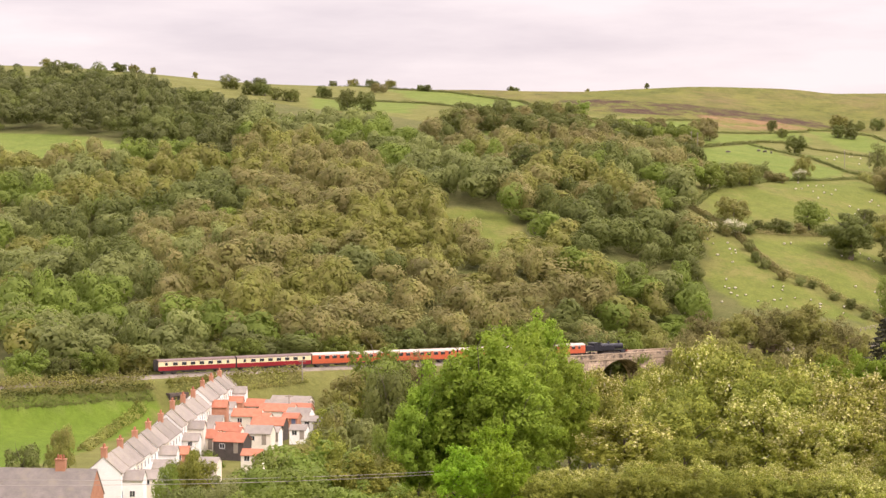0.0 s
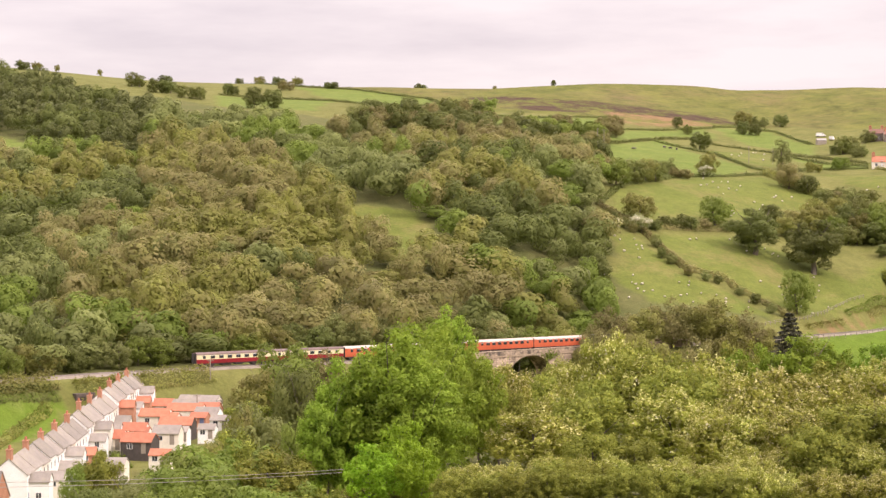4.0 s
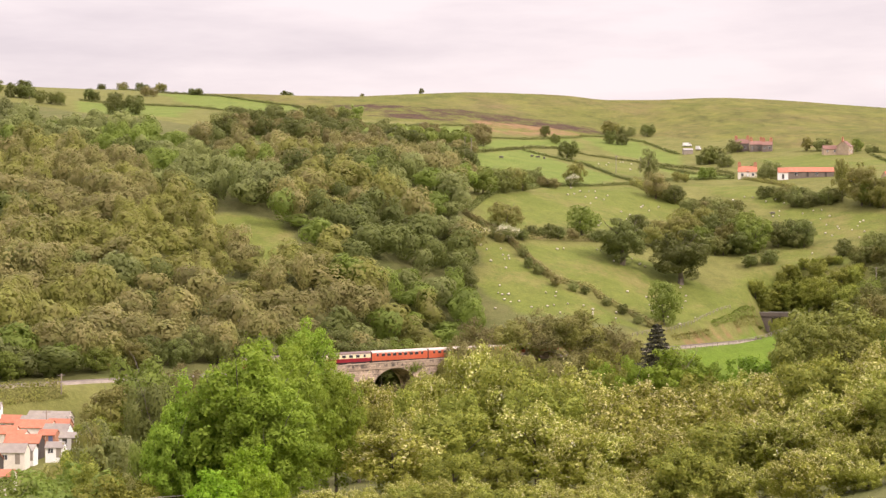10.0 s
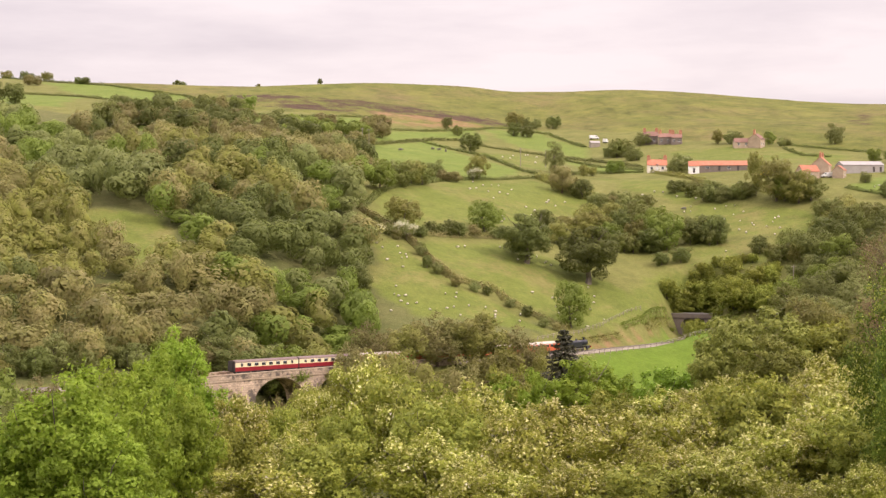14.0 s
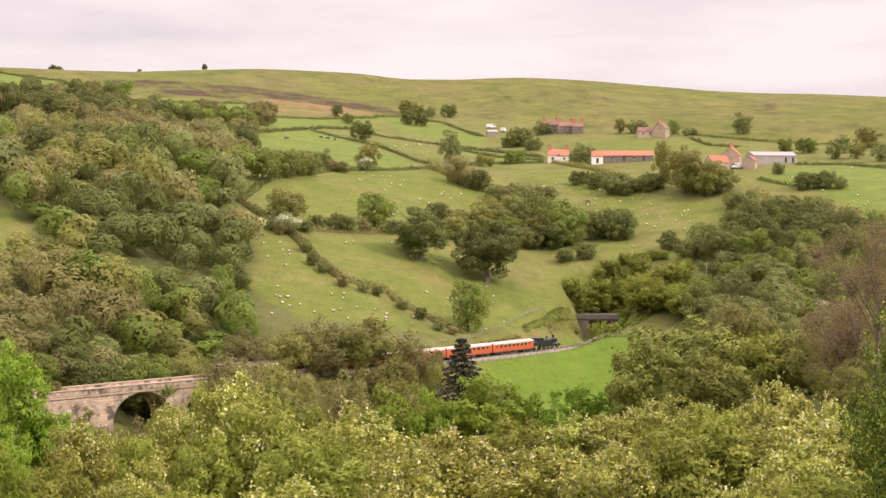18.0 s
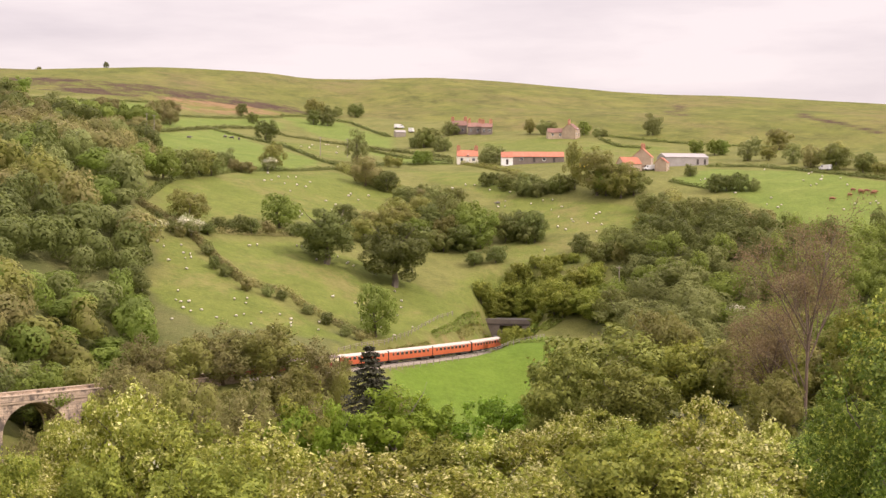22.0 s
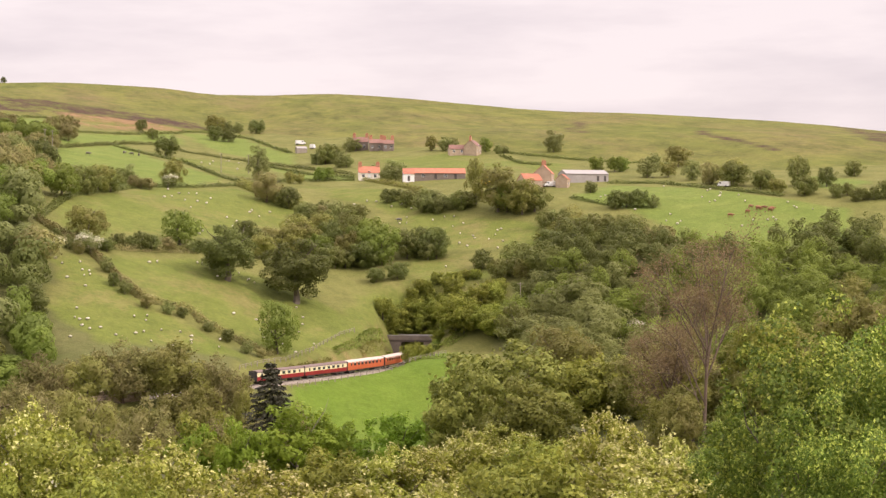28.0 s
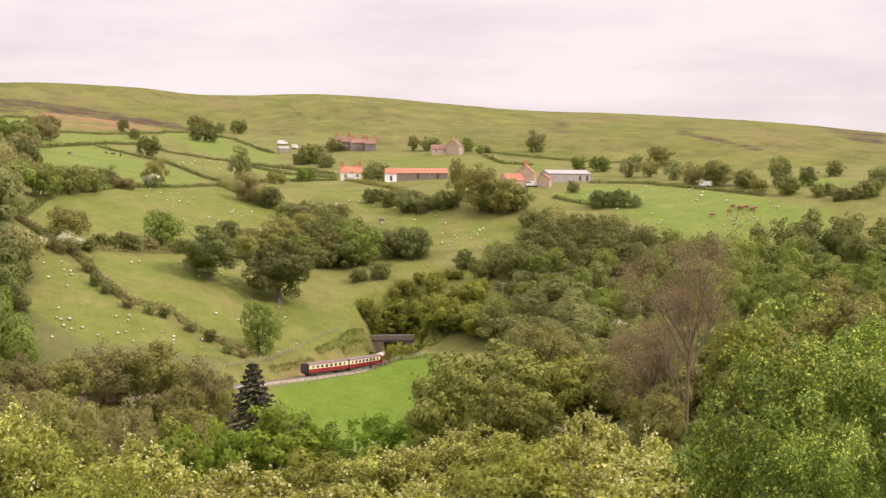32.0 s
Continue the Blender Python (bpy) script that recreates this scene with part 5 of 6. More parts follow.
def locomotive():
    ob = thing("steam_locomotive", Matrix(), "black steam tank locomotive hauling the train", "locomotive")

    def along_x(name, x0, x1, z, r, sides=18, r1=None, parent=ob, mat=BLACK):
        return part(name, tube(bmesh.new(), (x0, 0, z), (x1, 0, z), r, r1 or r, sides), mat, parent, smooth=False)
    along_x("boiler", -2.2, 3.6, 2.45, 0.82, r1=0.74)
    along_x("smokebox", 3.6, 5.4, 2.45, 0.80)
    along_x("smokebox_door", 5.4, 5.55, 2.45, 0.72, r1=0.5)
    part("chimney", tube(bmesh.new(), (4.5, 0, 3.15), (4.5, 0, 4.0), 0.28, 0.36, 14), BLACK, ob)
    part("dome", tube(bmesh.new(), (1.2, 0, 3.1), (1.2, 0, 3.75), 0.42, 0.26, 14), BLACK, ob)
    part("safety_valve", tube(bmesh.new(), (-1.2, 0, 3.1), (-1.2, 0, 3.55), 0.18, 0.14, 10), STEEL, ob)
    part("running_plate", boxes((-7.1, 6.2, -1.35, 1.35, 1.35, 1.48)), BLACK, ob)
    for side in (-1, 1):
        part("side_tank", boxes((-2.2, 2.2, side * 1.02 - 0.3, side * 1.02 + 0.3, 1.48, 2.75), bevel=0.05), BLACK, ob)
    part("cab", boxes((-4.4, -2.2, -1.32, 1.32, 1.48, 3.35), bevel=0.06), BLACK, ob)
    part("cab_roof", prism(bmesh.new(), [(-4.6, 3.35), (-2.0, 3.35), (-2.1, 3.55), (-3.3, 3.72), (-4.5, 3.55)], -1.42, 1.42), BLACK, ob)
    part("bunker", boxes((-6.9, -4.4, -1.25, 1.25, 1.48, 2.75), bevel=0.05), BLACK, ob)
    part("coal", boxes((-6.6, -4.6, -1.05, 1.05, 2.6, 2.95), bevel=0.12), UNDER, ob)
    part("buffer_beam", boxes((6.2, 6.45, -1.3, 1.3, 0.85, 1.4)), RED_ORANGE, ob)
    for x, r in ((5.2, 0.45), (2.9, 0.8), (0.9, 0.8), (-1.1, 0.8), (-4.2, 0.5), (-5.8, 0.5)):
        for side in (-1, 1):
            part("wheel", tube(bmesh.new(), (x, side * 0.68, r), (x, side * 0.84, r), r, r, 18), UNDER, ob)
    for side in (-1, 1):
        part("connecting_rod", boxes((-1.1, 4.6, side * 0.93 - 0.05, side * 0.93 + 0.05, 0.72, 0.9)), STEEL, ob)
        part("cylinder", tube(bmesh.new(), (4.3, side * 1.05, 0.95), (5.6, side * 1.05, 0.95), 0.36, 0.36, 12), BLACK, ob)
    for c in ob.children:                                # a long engine: parts spread out, round ones keep round
        xs = [v.co.x for v in c.data.vertices]
        mid, grow = (min(xs) + max(xs)) / 2, 1.0 if c.name.split(".")[0] in ("wheel", "chimney", "dome", "safety_valve") else 1.14
        for v in c.data.vertices:
            v.co.x = mid * 1.14 + (v.co.x - mid) * grow
    return ob


cream_coach = coach(MAROON, CREAM, ROOF_DARK, "maroon and cream passenger coach with dark roof")
cream_coach_2 = copy_thing(cream_coach, Matrix())
red_coach = coach(RED_ORANGE, RED_ORANGE, ROOF_PALE, "orange-red passenger coach with pale roof", 9)
TRAIN = [(cream_coach, 10.55), (cream_coach_2, 31.65), (red_coach, 52.75)] + [(copy_thing(red_coach, Matrix()), 52.75 + 21.1 * k) for k in (1, 2, 3)] + [(locomotive(), 134.6)]
# seconds, arc length of the train's tail
TAIL = [(0, 385.6), (4, 421.2), (8, 457), (12, 492.6), (16, 529.5), (20, 566.5), (24, 602), (28, 633.5), (32, 665)]


def tail(t):
    ts, ss = zip(*TAIL)
    k = min(max(np.searchsorted(ts, t) - 1, 0), len(ts) - 2)
    p = [ss[max(k - 1, 0)], ss[k], ss[k + 1], ss[min(k + 2, len(ss) - 1)]]
    if k == 0:
        p[0] = 2 * p[1] - p[2]
    if k == len(ss) - 2:
        p[3] = 2 * p[2] - p[1]
    u = (t - ts[k]) / (ts[k + 1] - ts[k])
    return 0.5 * (2 * p[1] + (p[2] - p[0]) * u + (2 * p[0] - 5 * p[1] + 4 * p[2] - p[3]) * u ** 2 + (3 * p[1] - p[0] - 3 * p[2] + p[3]) * u ** 3)


def motions():
    for ob, off in TRAIN:
        walk(ob, [(t, along(tail(t) + off, 7.2)) for t in np.arange(0, 32.01, 1.0)])


# ---- viaduct ----
def viaduct():
    a, b = on_rail(float(np.interp(-64, RAILS[:, 0], RS))), on_rail(float(np.interp(2, RAILS[:, 0], RS)))
    mid = (a + b) / 2
    d = b - a
    half = math.hypot(d.x, d.y) / 2
    ob = thing("viaduct", pose(mid.x, mid.y, mid.z, 0, 0, math.degrees(math.atan2(d.y, d.x))), "sandstone railway viaduct with round arches", "viaduct")
    span, pier, top, spring, base = 17.0, 4.0, -0.35, -7.3, -20.0
    rise = 6.4
    n, x0 = 2, -24.8
    hw = 3.6
    for k in range(n):
        wall = bmesh.new()
        s = x0 + pier + k * (span + pier)
        arc = [(s + span / 2 - math.cos(q) * span / 2, spring + math.sin(q) * rise) for q in np.linspace(0, math.pi, 25)]
        for (ax, az), (bx, bz) in zip(arc, arc[1:]):
            vs = [wall.verts.new((px, py, pz)) for py in (-hw, hw) for px, pz in ((ax, az), (bx, bz), (bx, top), (ax, top))]
            wall.faces.new(vs[:4])
            wall.faces.new(vs[:3:-1])
            wall.faces.new((vs[1], vs[0], vs[4], vs[5]))
            wall.faces.new((vs[3], vs[2], vs[6], vs[7]))
        bmesh.ops.remove_doubles(wall, verts=wall.verts, dist=0.001)
        part("spandrel_wall", wall, STONE_SOOTY, ob)
    for k in range(n + 1):
        s = x0 + k * (span + pier)
        bm = prism(bmesh.new(), [(s - 0.3, base), (s + pier + 0.3, base), (s + pier, spring), (s + pier, top), (s, top), (s, spring)], -hw, hw)
        bmesh.ops.recalc_face_normals(bm, faces=bm.faces)
        part("pier", bm, STONE_SOOTY, ob)
    for e in (-1, 1):
        xa, xb = (-half - 6, x0) if e < 0 else (x0 + (n + 1) * pier + n * span, half + 6)
        part("abutment", boxes((xa, xb, -hw, hw, base, top)), STONE_SOOTY, ob)
        part("parapet", boxes((-half - 6, half + 6, e * hw - 0.28, e * hw + 0.28, top, 0.75)), STONE_SOOTY, ob)
        part("coping", boxes((-half - 6, half + 6, e * hw - 0.42, e * hw + 0.42, 0.75, 0.95)), STONE, ob)
        part("string_course", boxes((-half - 6, half + 6, min(e * hw, e * (hw + 0.25)), max(e * hw, e * (hw + 0.25)), top - 0.5, top - 0.1)), STONE, ob)
    for k in range(n):
        s = x0 + pier + k * (span + pier)
        for e in (-1, 1):
            ring = part("arch_ring", bmesh.new(), STONE, ob)
            for i, q in enumerate(np.linspace(0.03, math.pi - 0.03, 26)):
                c, sn = -math.cos(q), math.sin(q)
                p, r0, r1 = [], (span / 2, rise), (span / 2 + 0.75, rise + 0.75)
                for (ra, rb), dq in ((r0, -0.055), (r0, 0.055), (r1, 0.055), (r1, -0.055)):
                    p.append((s + span / 2 - math.cos(q + dq) * ra, spring + math.sin(q + dq) * rb))
                bm = prism(bmesh.new(), p, e * hw - 0.06, e * hw + 0.06 + e * 0.06)
                bmesh.ops.recalc_face_normals(bm, faces=bm.faces)
                part("voussoir", bm, STONE_SOOTY, ring)
    rng = np.random.default_rng(4)
    c = rng.normal(0, 1, (260, 3)) * (1.5, 0.25, 0.75) + (-5.6, -hw - 0.35, -1.0)
    shared("ivy", quad_mesh("ivy", leaf_quads(c, np.tile((0.0, -1.0, 0.4), (260, 1)), 0.42, rng), [LEAF_GREEN]), ob)
    return ob


viaduct()


# ---- houses ----
def gable_house(name, x, y, z, turn, length, depth, eaves, ridge, wall, roof, label, category="house", group="", chimneys=(), windows=(), doors=(), over=0.25):
    """A house with its ridge along local x. windows: (side, x, z, width, height); chimneys: x along the ridge."""
    ob = thing(name, pose(x, y, z, 0, 0, turn), label, category, group)
    hl, hd = length / 2, depth / 2
    bm = bmesh.new()
    prism(bm, [(-hd, -1.5), (hd, -1.5), (hd, eaves), (0, ridge), (-hd, eaves)], -hl, hl)
    bmesh.ops.transform(bm, matrix=Matrix.Rotation(radians(-90), 4, "Z"), verts=bm.verts)
    bmesh.ops.recalc_face_normals(bm, faces=bm.faces)
    body = part("wall", bm, wall, ob)
    slope = (ridge - eaves) / hd
    t = 0.14
    for e in (-1, 1):
        bm = prism(bmesh.new(), [(e * (hd + over), eaves - over * slope + 0.02), (0, ridge + 0.02), (0, ridge + t + 0.04), (e * (hd + over), eaves - over * slope + t)], -hl - 0.12, hl + 0.12)
        bmesh.ops.transform(bm, matrix=Matrix.Rotation(radians(-90), 4, "Z"), verts=bm.verts)
        bmesh.ops.recalc_face_normals(bm, faces=bm.faces)
        part("roof", bm, roof, ob)
    for cx in chimneys:
        ch = part("chimney", boxes((cx - 0.75, cx + 0.75, -0.42, 0.42, ridge - 0.6, ridge + 1.55), (cx - 0.84, cx + 0.84, -0.5, 0.5, ridge + 1.4, ridge + 1.6)), BRICK, ob)
        for q in (-0.4, 0.0, 0.4):
            part("chimney_pot", tube(bmesh.new(), (cx + q, 0, ridge + 1.6), (cx + q, 0, ridge + 2.2), 0.17, 0.13, 8), PANTILE, ch)
    for side, wx, wz, ww, wh in windows:
        yy = side * hd
        wn_ = part("window", boxes((wx - ww / 2, wx + ww / 2, min(yy, yy + side * 0.03), max(yy, yy + side * 0.03), wz, wz + wh)), GLASS_DARK, ob)
        fr = 0.07
        part("window_frame", boxes((wx - ww / 2 - fr, wx + ww / 2 + fr, yy - 0.05, yy + 0.05, wz + wh, wz + wh + fr), (wx - ww / 2 - fr, wx + ww / 2 + fr, yy - 0.07, yy + 0.07, wz - fr, wz),
                                  (wx - ww / 2 - fr, wx - ww / 2, yy - 0.05, yy + 0.05, wz, wz + wh), (wx + ww / 2, wx + ww / 2 + fr, yy - 0.05, yy + 0.05, wz, wz + wh), (wx - 0.03, wx + 0.03, yy - 0.05, yy + 0.05, wz, wz + wh)), WHITE_PAINT, wn_)
    for side, dx, mat in doors:
        yy = side * hd
        part("door", boxes((dx - 0.48, dx + 0.48, yy - 0.05, yy + 0.05, 0, 2.05)), mat, ob)
    return ob


def terrain(x, y):
    return float(ground(np.array([float(x)]), np.array([float(y)]))[0])


# the terrace: cottages in a row from the lane towards the railway
T0, T1, COUNT = Vector((-109, 172)), Vector((-129, 318)), 22
row = T1 - T0
bearing = math.degrees(math.atan2(row.y, row.x))
step = row.length / COUNT
for k in range(COUNT):
    c = T0 + row * ((k + 0.5) / COUNT)
    z = float(np.interp(k, (0, COUNT - 1), (-6.8, -7.2))) + 1.0 * (k >= 9) + 1.0 * (k >= 15)
    lift = 0.22 * math.sin(k * 2.7)
    gable_house("terraced_cottage", c.x, c.y, z, bearing, step, 5.8, 5.2 + lift, 7.7 + lift, CREAMWASH if k % 4 == 2 else WHITEWASH, SLATE,
                "whitewashed terraced cottage with grey slate roof", group="terrace of cottages", chimneys=((-step / 2 + 0.8,) if k % 2 == 0 else ()),
                windows=[(-1, -step / 4, 3.3, 0.9, 1.1), (-1, step / 4, 3.3, 0.9, 1.1), (1, -step / 4, 3.3, 0.9, 1.1), (1, step / 4, 3.3, 0.9, 1.1), (-1, step / 4, 1.0, 0.9, 1.1)], doors=[(-1, -step / 4, BLUE)])
    if k % 5 in (1, 3):
        continue
    n = Vector((row.y, -row.x)).normalized()
    e = c + n * 4.5
    gable_house("rear_extension", e.x, e.y, z, bearing + 90, 3.4, step * 0.55, 2.2 + 1.6 * (k % 5 == 0), 3.4 + 1.7 * (k % 5 == 0), (WHITEWASH, WHITEWASH, CREAMWASH, BRICK)[(k * 5) % 4], (SLATE, PANTILE)[(k * 3) % 4 == 1],
                "low back extension built against a cottage", "outbuilding", "rear extensions", windows=[(1, 0, 1.1, 0.8, 0.9)])

SHEDS = [(-113, 317, 11.2, 0), (-119, 308, 5.3, 0), (-111, 306, 10.4, 1), (-111, 298, 8.4, 0), (-106, 300, 4.9, 2), (-115, 286, 6.8, 0), (-106, 270, 7.3, 3), (-112, 258, 5.3, 0), (-104, 254, 5.6, 0), (-106, 240, 6.5, 3), (-112, 245, 3.4, 0), (-104, 290, 5.5, 1)]
SHEDS += [(-117, 246, 2.6, 2), (-119, 261, 3.2, 1), (-113, 252, 2.4, 0), (-110, 257, 2.9, 0), (-122, 295, 2.9, 1), (-122, 313, 3.6, 1), (-111, 285, 3.1, 0), (-114, 314, 5.5, 1), (-109, 314, 4.6, 0), (-105, 286, 3.8, 2), (-99, 281, 4.3, 1), (-102, 259, 2.4, 1), (-102, 209, 4.2, 0), (-97, 222, 3.9, 0), (-98, 264, 3.6, 1)]
for k, (x, y, w, sort) in enumerate(SHEDS):
    z = -6.6
    gable_house("garden_outbuilding", x, y, z, -8 + (k * 37) % 9, w, (4.2, 3.0)[k > 11], (2.3, 2.0)[k > 11], (3.7, 2.9)[k > 11], (CREAMWASH, WHITEWASH, BRICK, TIMBER_AND_SHADE)[sort], (PANTILE if k % 4 else SLATE, SLATE, PANTILE, PANTILE)[sort],
                ("red-roofed garden outbuilding behind the cottages" if k % 4 else "slate-roofed garden outbuilding behind the cottages", "grey-roofed garden outbuilding behind the cottages", "orange brick outbuilding with a blue door", "dark timber shed with red roof and white window")[sort],
                "outbuilding", "garden outbuildings", windows=[(-1, -w / 5, 0.9, 1.0, 0.9)], doors=[(-1, w / 4, BLUE if sort == 2 else TIMBER)])
gable_house("stone_house", -107.6, 144, -5.6, 4, 14.5, 8, 4.4, 8.4, BRICK, SLATE_DARK, "brick house with a broad grey slate roof", chimneys=(1.9,), windows=[(-1, -3, 3.0, 1.0, 1.1), (-1, 1.5, 3.0, 1.0, 1.1)])

# farms below the moor
gable_house("farm_cottage", 104, 742, terrain(104, 742), -5, 8.5, 6.0, 2.9, 5.3, CREAMWASH, PANTILE, "pale cottage with red pantile roof on the hillside", chimneys=(-3.6, 3.6), windows=[(-1, -2.4, 1.0, 1.0, 1.1), (-1, 0, 2.5, 0.9, 0.9), (-1, 2.4, 1.0, 1.0, 1.1)], doors=[(-1, 0, WHITE_PAINT)])
gable_house("red_barn", 130, 728, terrain(130, 728), -6, 22, 7, 2.3, 4.2, STONE_DARK, PANTILE, "long low barn with bright red pantile roof", "barn", windows=[(-1, -6, 0.8, 1.2, 1.0), (-1, 3, 0.8, 1.2, 1.0)], doors=[(-1, -1, TIMBER_AND_SHADE), (-1, 7, TIMBER_AND_SHADE)])
gable_house("barn_annexe", 118, 727.5, terrain(118, 727.5), -6, 4.5, 6.6, 2.9, 5.0, WHITEWASH, PANTILE, "white gable-ended annexe at the end of the red barn", "outbuilding", doors=[(-1, 0, TIMBER_AND_SHADE)])
gable_house("tall_farmhouse", 165, 832, terrain(165, 832), 62, 7.5, 6.2, 3.9, 6.6, STONE, PANTILE_OLD, "sandstone farmhouse with steep gable below the moor", chimneys=(-3.4,), windows=[(-1, -2, 1.0, 1.0, 1.3), (-1, 1.6, 1.0, 1.0, 1.3), (-1, 0, 3.4, 0.9, 1.1)])
gable_house("farmhouse_wing", 158, 833, terrain(158, 833), 0, 8.0, 5.0, 2.6, 4.4, STONE, PANTILE_OLD, "lower stone wing beside the farmhouse", windows=[(-1, -2, 1.0, 0.9, 1.1), (-1, 1.6, 1.0, 0.9, 1.1)])
for k, (dx, w, hh) in enumerate(((0, 7.5, 6.0), (7, 6.5, 5.2), (12.5, 5.2, 5.0))):
    gable_house("moor_edge_house", 119 + dx * 0.95, 878 - dx * 0.9, terrain(119 + dx, 878 - dx), -10, w, 7, hh * 0.62, hh, STONE_DARK, PANTILE_OLD, "dark stone house in a row below the moor", group="row below the moor", chimneys=(-w / 2 + 0.7, w / 2 - 0.7), windows=[(-1, -w / 4, 0.9, 0.9, 1.1), (-1, w / 4, 0.9, 0.9, 1.1), ])
gable_house("farmstead_house", 165, 690, terrain(165, 690), 70, 9.0, 7.0, 4.6, 7.8, STONE, PANTILE, "sandstone farmhouse with red roof and brick chimneys", chimneys=(-3.6, 3.4), windows=[(-1, -2, 1.0, 1.0, 1.2), (-1, 2, 1.0, 1.0, 1.2), (1, 0, 3.0, 0.9, 1.0)])
gable_house("farmstead_wing", 158, 684, terrain(158, 684), 20, 8.0, 5.5, 2.8, 5.2, STONE, PANTILE, "low red-roofed stone farm wing", "outbuilding", windows=[(-1, 0, 0.9, 1.0, 0.9)])
gable_house("stone_outhouse", 171, 684, terrain(171, 684), 65, 6.0, 4.5, 3.0, 4.8, STONE, PANTILE, "small sandstone outhouse beside the farmhouse", "outbuilding", windows=[(-1, 0, 0.9, 0.9, 0.9)])
gable_house("long_barn", 184, 703, terrain(184, 703), 8, 18, 9, 2.8, 4.3, METAL_SHEET, METAL_SHEET, "long grey sheet-metal cattle barn", "barn", doors=[(-1, 7.5, TIMBER_AND_SHADE), (-1, 4.5, TIMBER_AND_SHADE)])
gable_house("hut", 91, 886, terrain(91, 886), 10, 5, 3.5, 2.0, 2.9, TIMBER, METAL_SHEET, "weathered hut with pale metal roof by a field wall", "hut")

# overbridge across the railway cutting
BR_A, BR_B = Vector((83.8, 571.9, 9.3)), Vector((110.0, 561.0, 7.7))
br_d = BR_B - BR_A
br_half = math.hypot(br_d.x, br_d.y) / 2
br = thing("road_bridge", pose((BR_A.x + BR_B.x) / 2, (BR_A.y + BR_B.y) / 2, (BR_A.z + BR_B.z) / 2, 0, 0, math.degrees(math.atan2(br_d.y, br_d.x))), "low dark stone road bridge over the railway cutting", "bridge")
cross = min(RAILS, key=lambda p: abs((Matrix(br.matrix_basis).inverted() @ Vector((p[0], p[1], 0))).y))
cx = (Matrix(br.matrix_basis).inverted() @ Vector((cross[0], cross[1], 0))).x
part("deck", boxes((-br_half, br_half, -2.6, 2.6, -2.1, -1.3)), STONE_BLACK, br)
for e in (-1, 1):
    part("parapet", boxes((-br_half, br_half, e * 2.6 - 0.25, e * 2.6 + 0.25, -1.5, -0.18)), STONE_DARK, br)
    part("coping", boxes((-br_half - 0.1, br_half + 0.1, e * 2.6 - 0.35, e * 2.6 + 0.35, -0.18, 0.0)), METAL_SHEET, br)
part("abutment", boxes((-br_half - 2, cx - 3.6, -2.55, 2.55, -12, -2.1)), STONE_DARK, br)
part("abutment", boxes((cx + 3.6, br_half + 2, -2.55, 2.55, -12, -2.1)), STONE_DARK, br)


# opening under the railway bank, reached by the lane
ub = thing("underbridge", along(float(np.interp(-143.5, RAILS[:, 0], RS)), 2), "dark stone cattle underpass through the railway bank", "bridge")
# a solid block in dark colour stands for the shade inside the opening
part("opening", boxes((-1.7, 1.7, -10.2, 10.2, -9.5, -4.3)), TIMBER_AND_SHADE, ub)
for e in (-1, 1):
    part("side_wall", boxes((e * 2.1 - 0.4, e * 2.1 + 0.4, -10.4, 10.4, -9.5, -4.0)), STONE_BLACK, ub)
part("lintel", boxes((-2.6, 2.6, -10.5, 10.5, -4.3, -3.6)), STONE_BLACK, ub)


# ---- hedges, walls and fences ----
def hedge(name, pts, height, width, material, label, seed, leaf=0.42, density=16.0, category="hedge"):
    rng = np.random.default_rng(seed)
    p = np.array(pts, float)
    cs = []
    for a, b in zip(p, p[1:]):
        n = int(np.linalg.norm(b - a) * density)
        u = rng.uniform(0, 1, n)
        q = a + (b - a) * u[:, None]
        ph = 0.75 + 0.35 * np.sin(q[:, 0] * 0.5 + seed) * np.sin(q[:, 1] * 0.37)
        ang = rng.uniform(-0.2, 3.34, n)
        d = np.array([b[1] - a[1], a[0] - b[0]]) / (np.linalg.norm(b - a) + 1e-6)
        off = np.cos(ang) * width / 2
        q = q + d * off[:, None]
        z = ground(q[:, 0], q[:, 1]) + np.abs(np.sin(ang)) * height * ph * rng.uniform(0.35, 1.15, n)
        nn = np.stack([d[0] * np.cos(ang), d[1] * np.cos(ang), np.sin(ang) + 0.2], 1)
        cs.append((np.c_[q, z], nn))
    c, nn = np.concatenate([k[0] for k in cs]), np.concatenate([k[1] for k in cs])
    c += rng.normal(0, 0.25, c.shape)
    return tagged(new(name, quad_mesh(name, leaf_quads(c, nn, leaf, rng), [material], None, nn / np.linalg.norm(nn, axis=1)[:, None])), label, category)


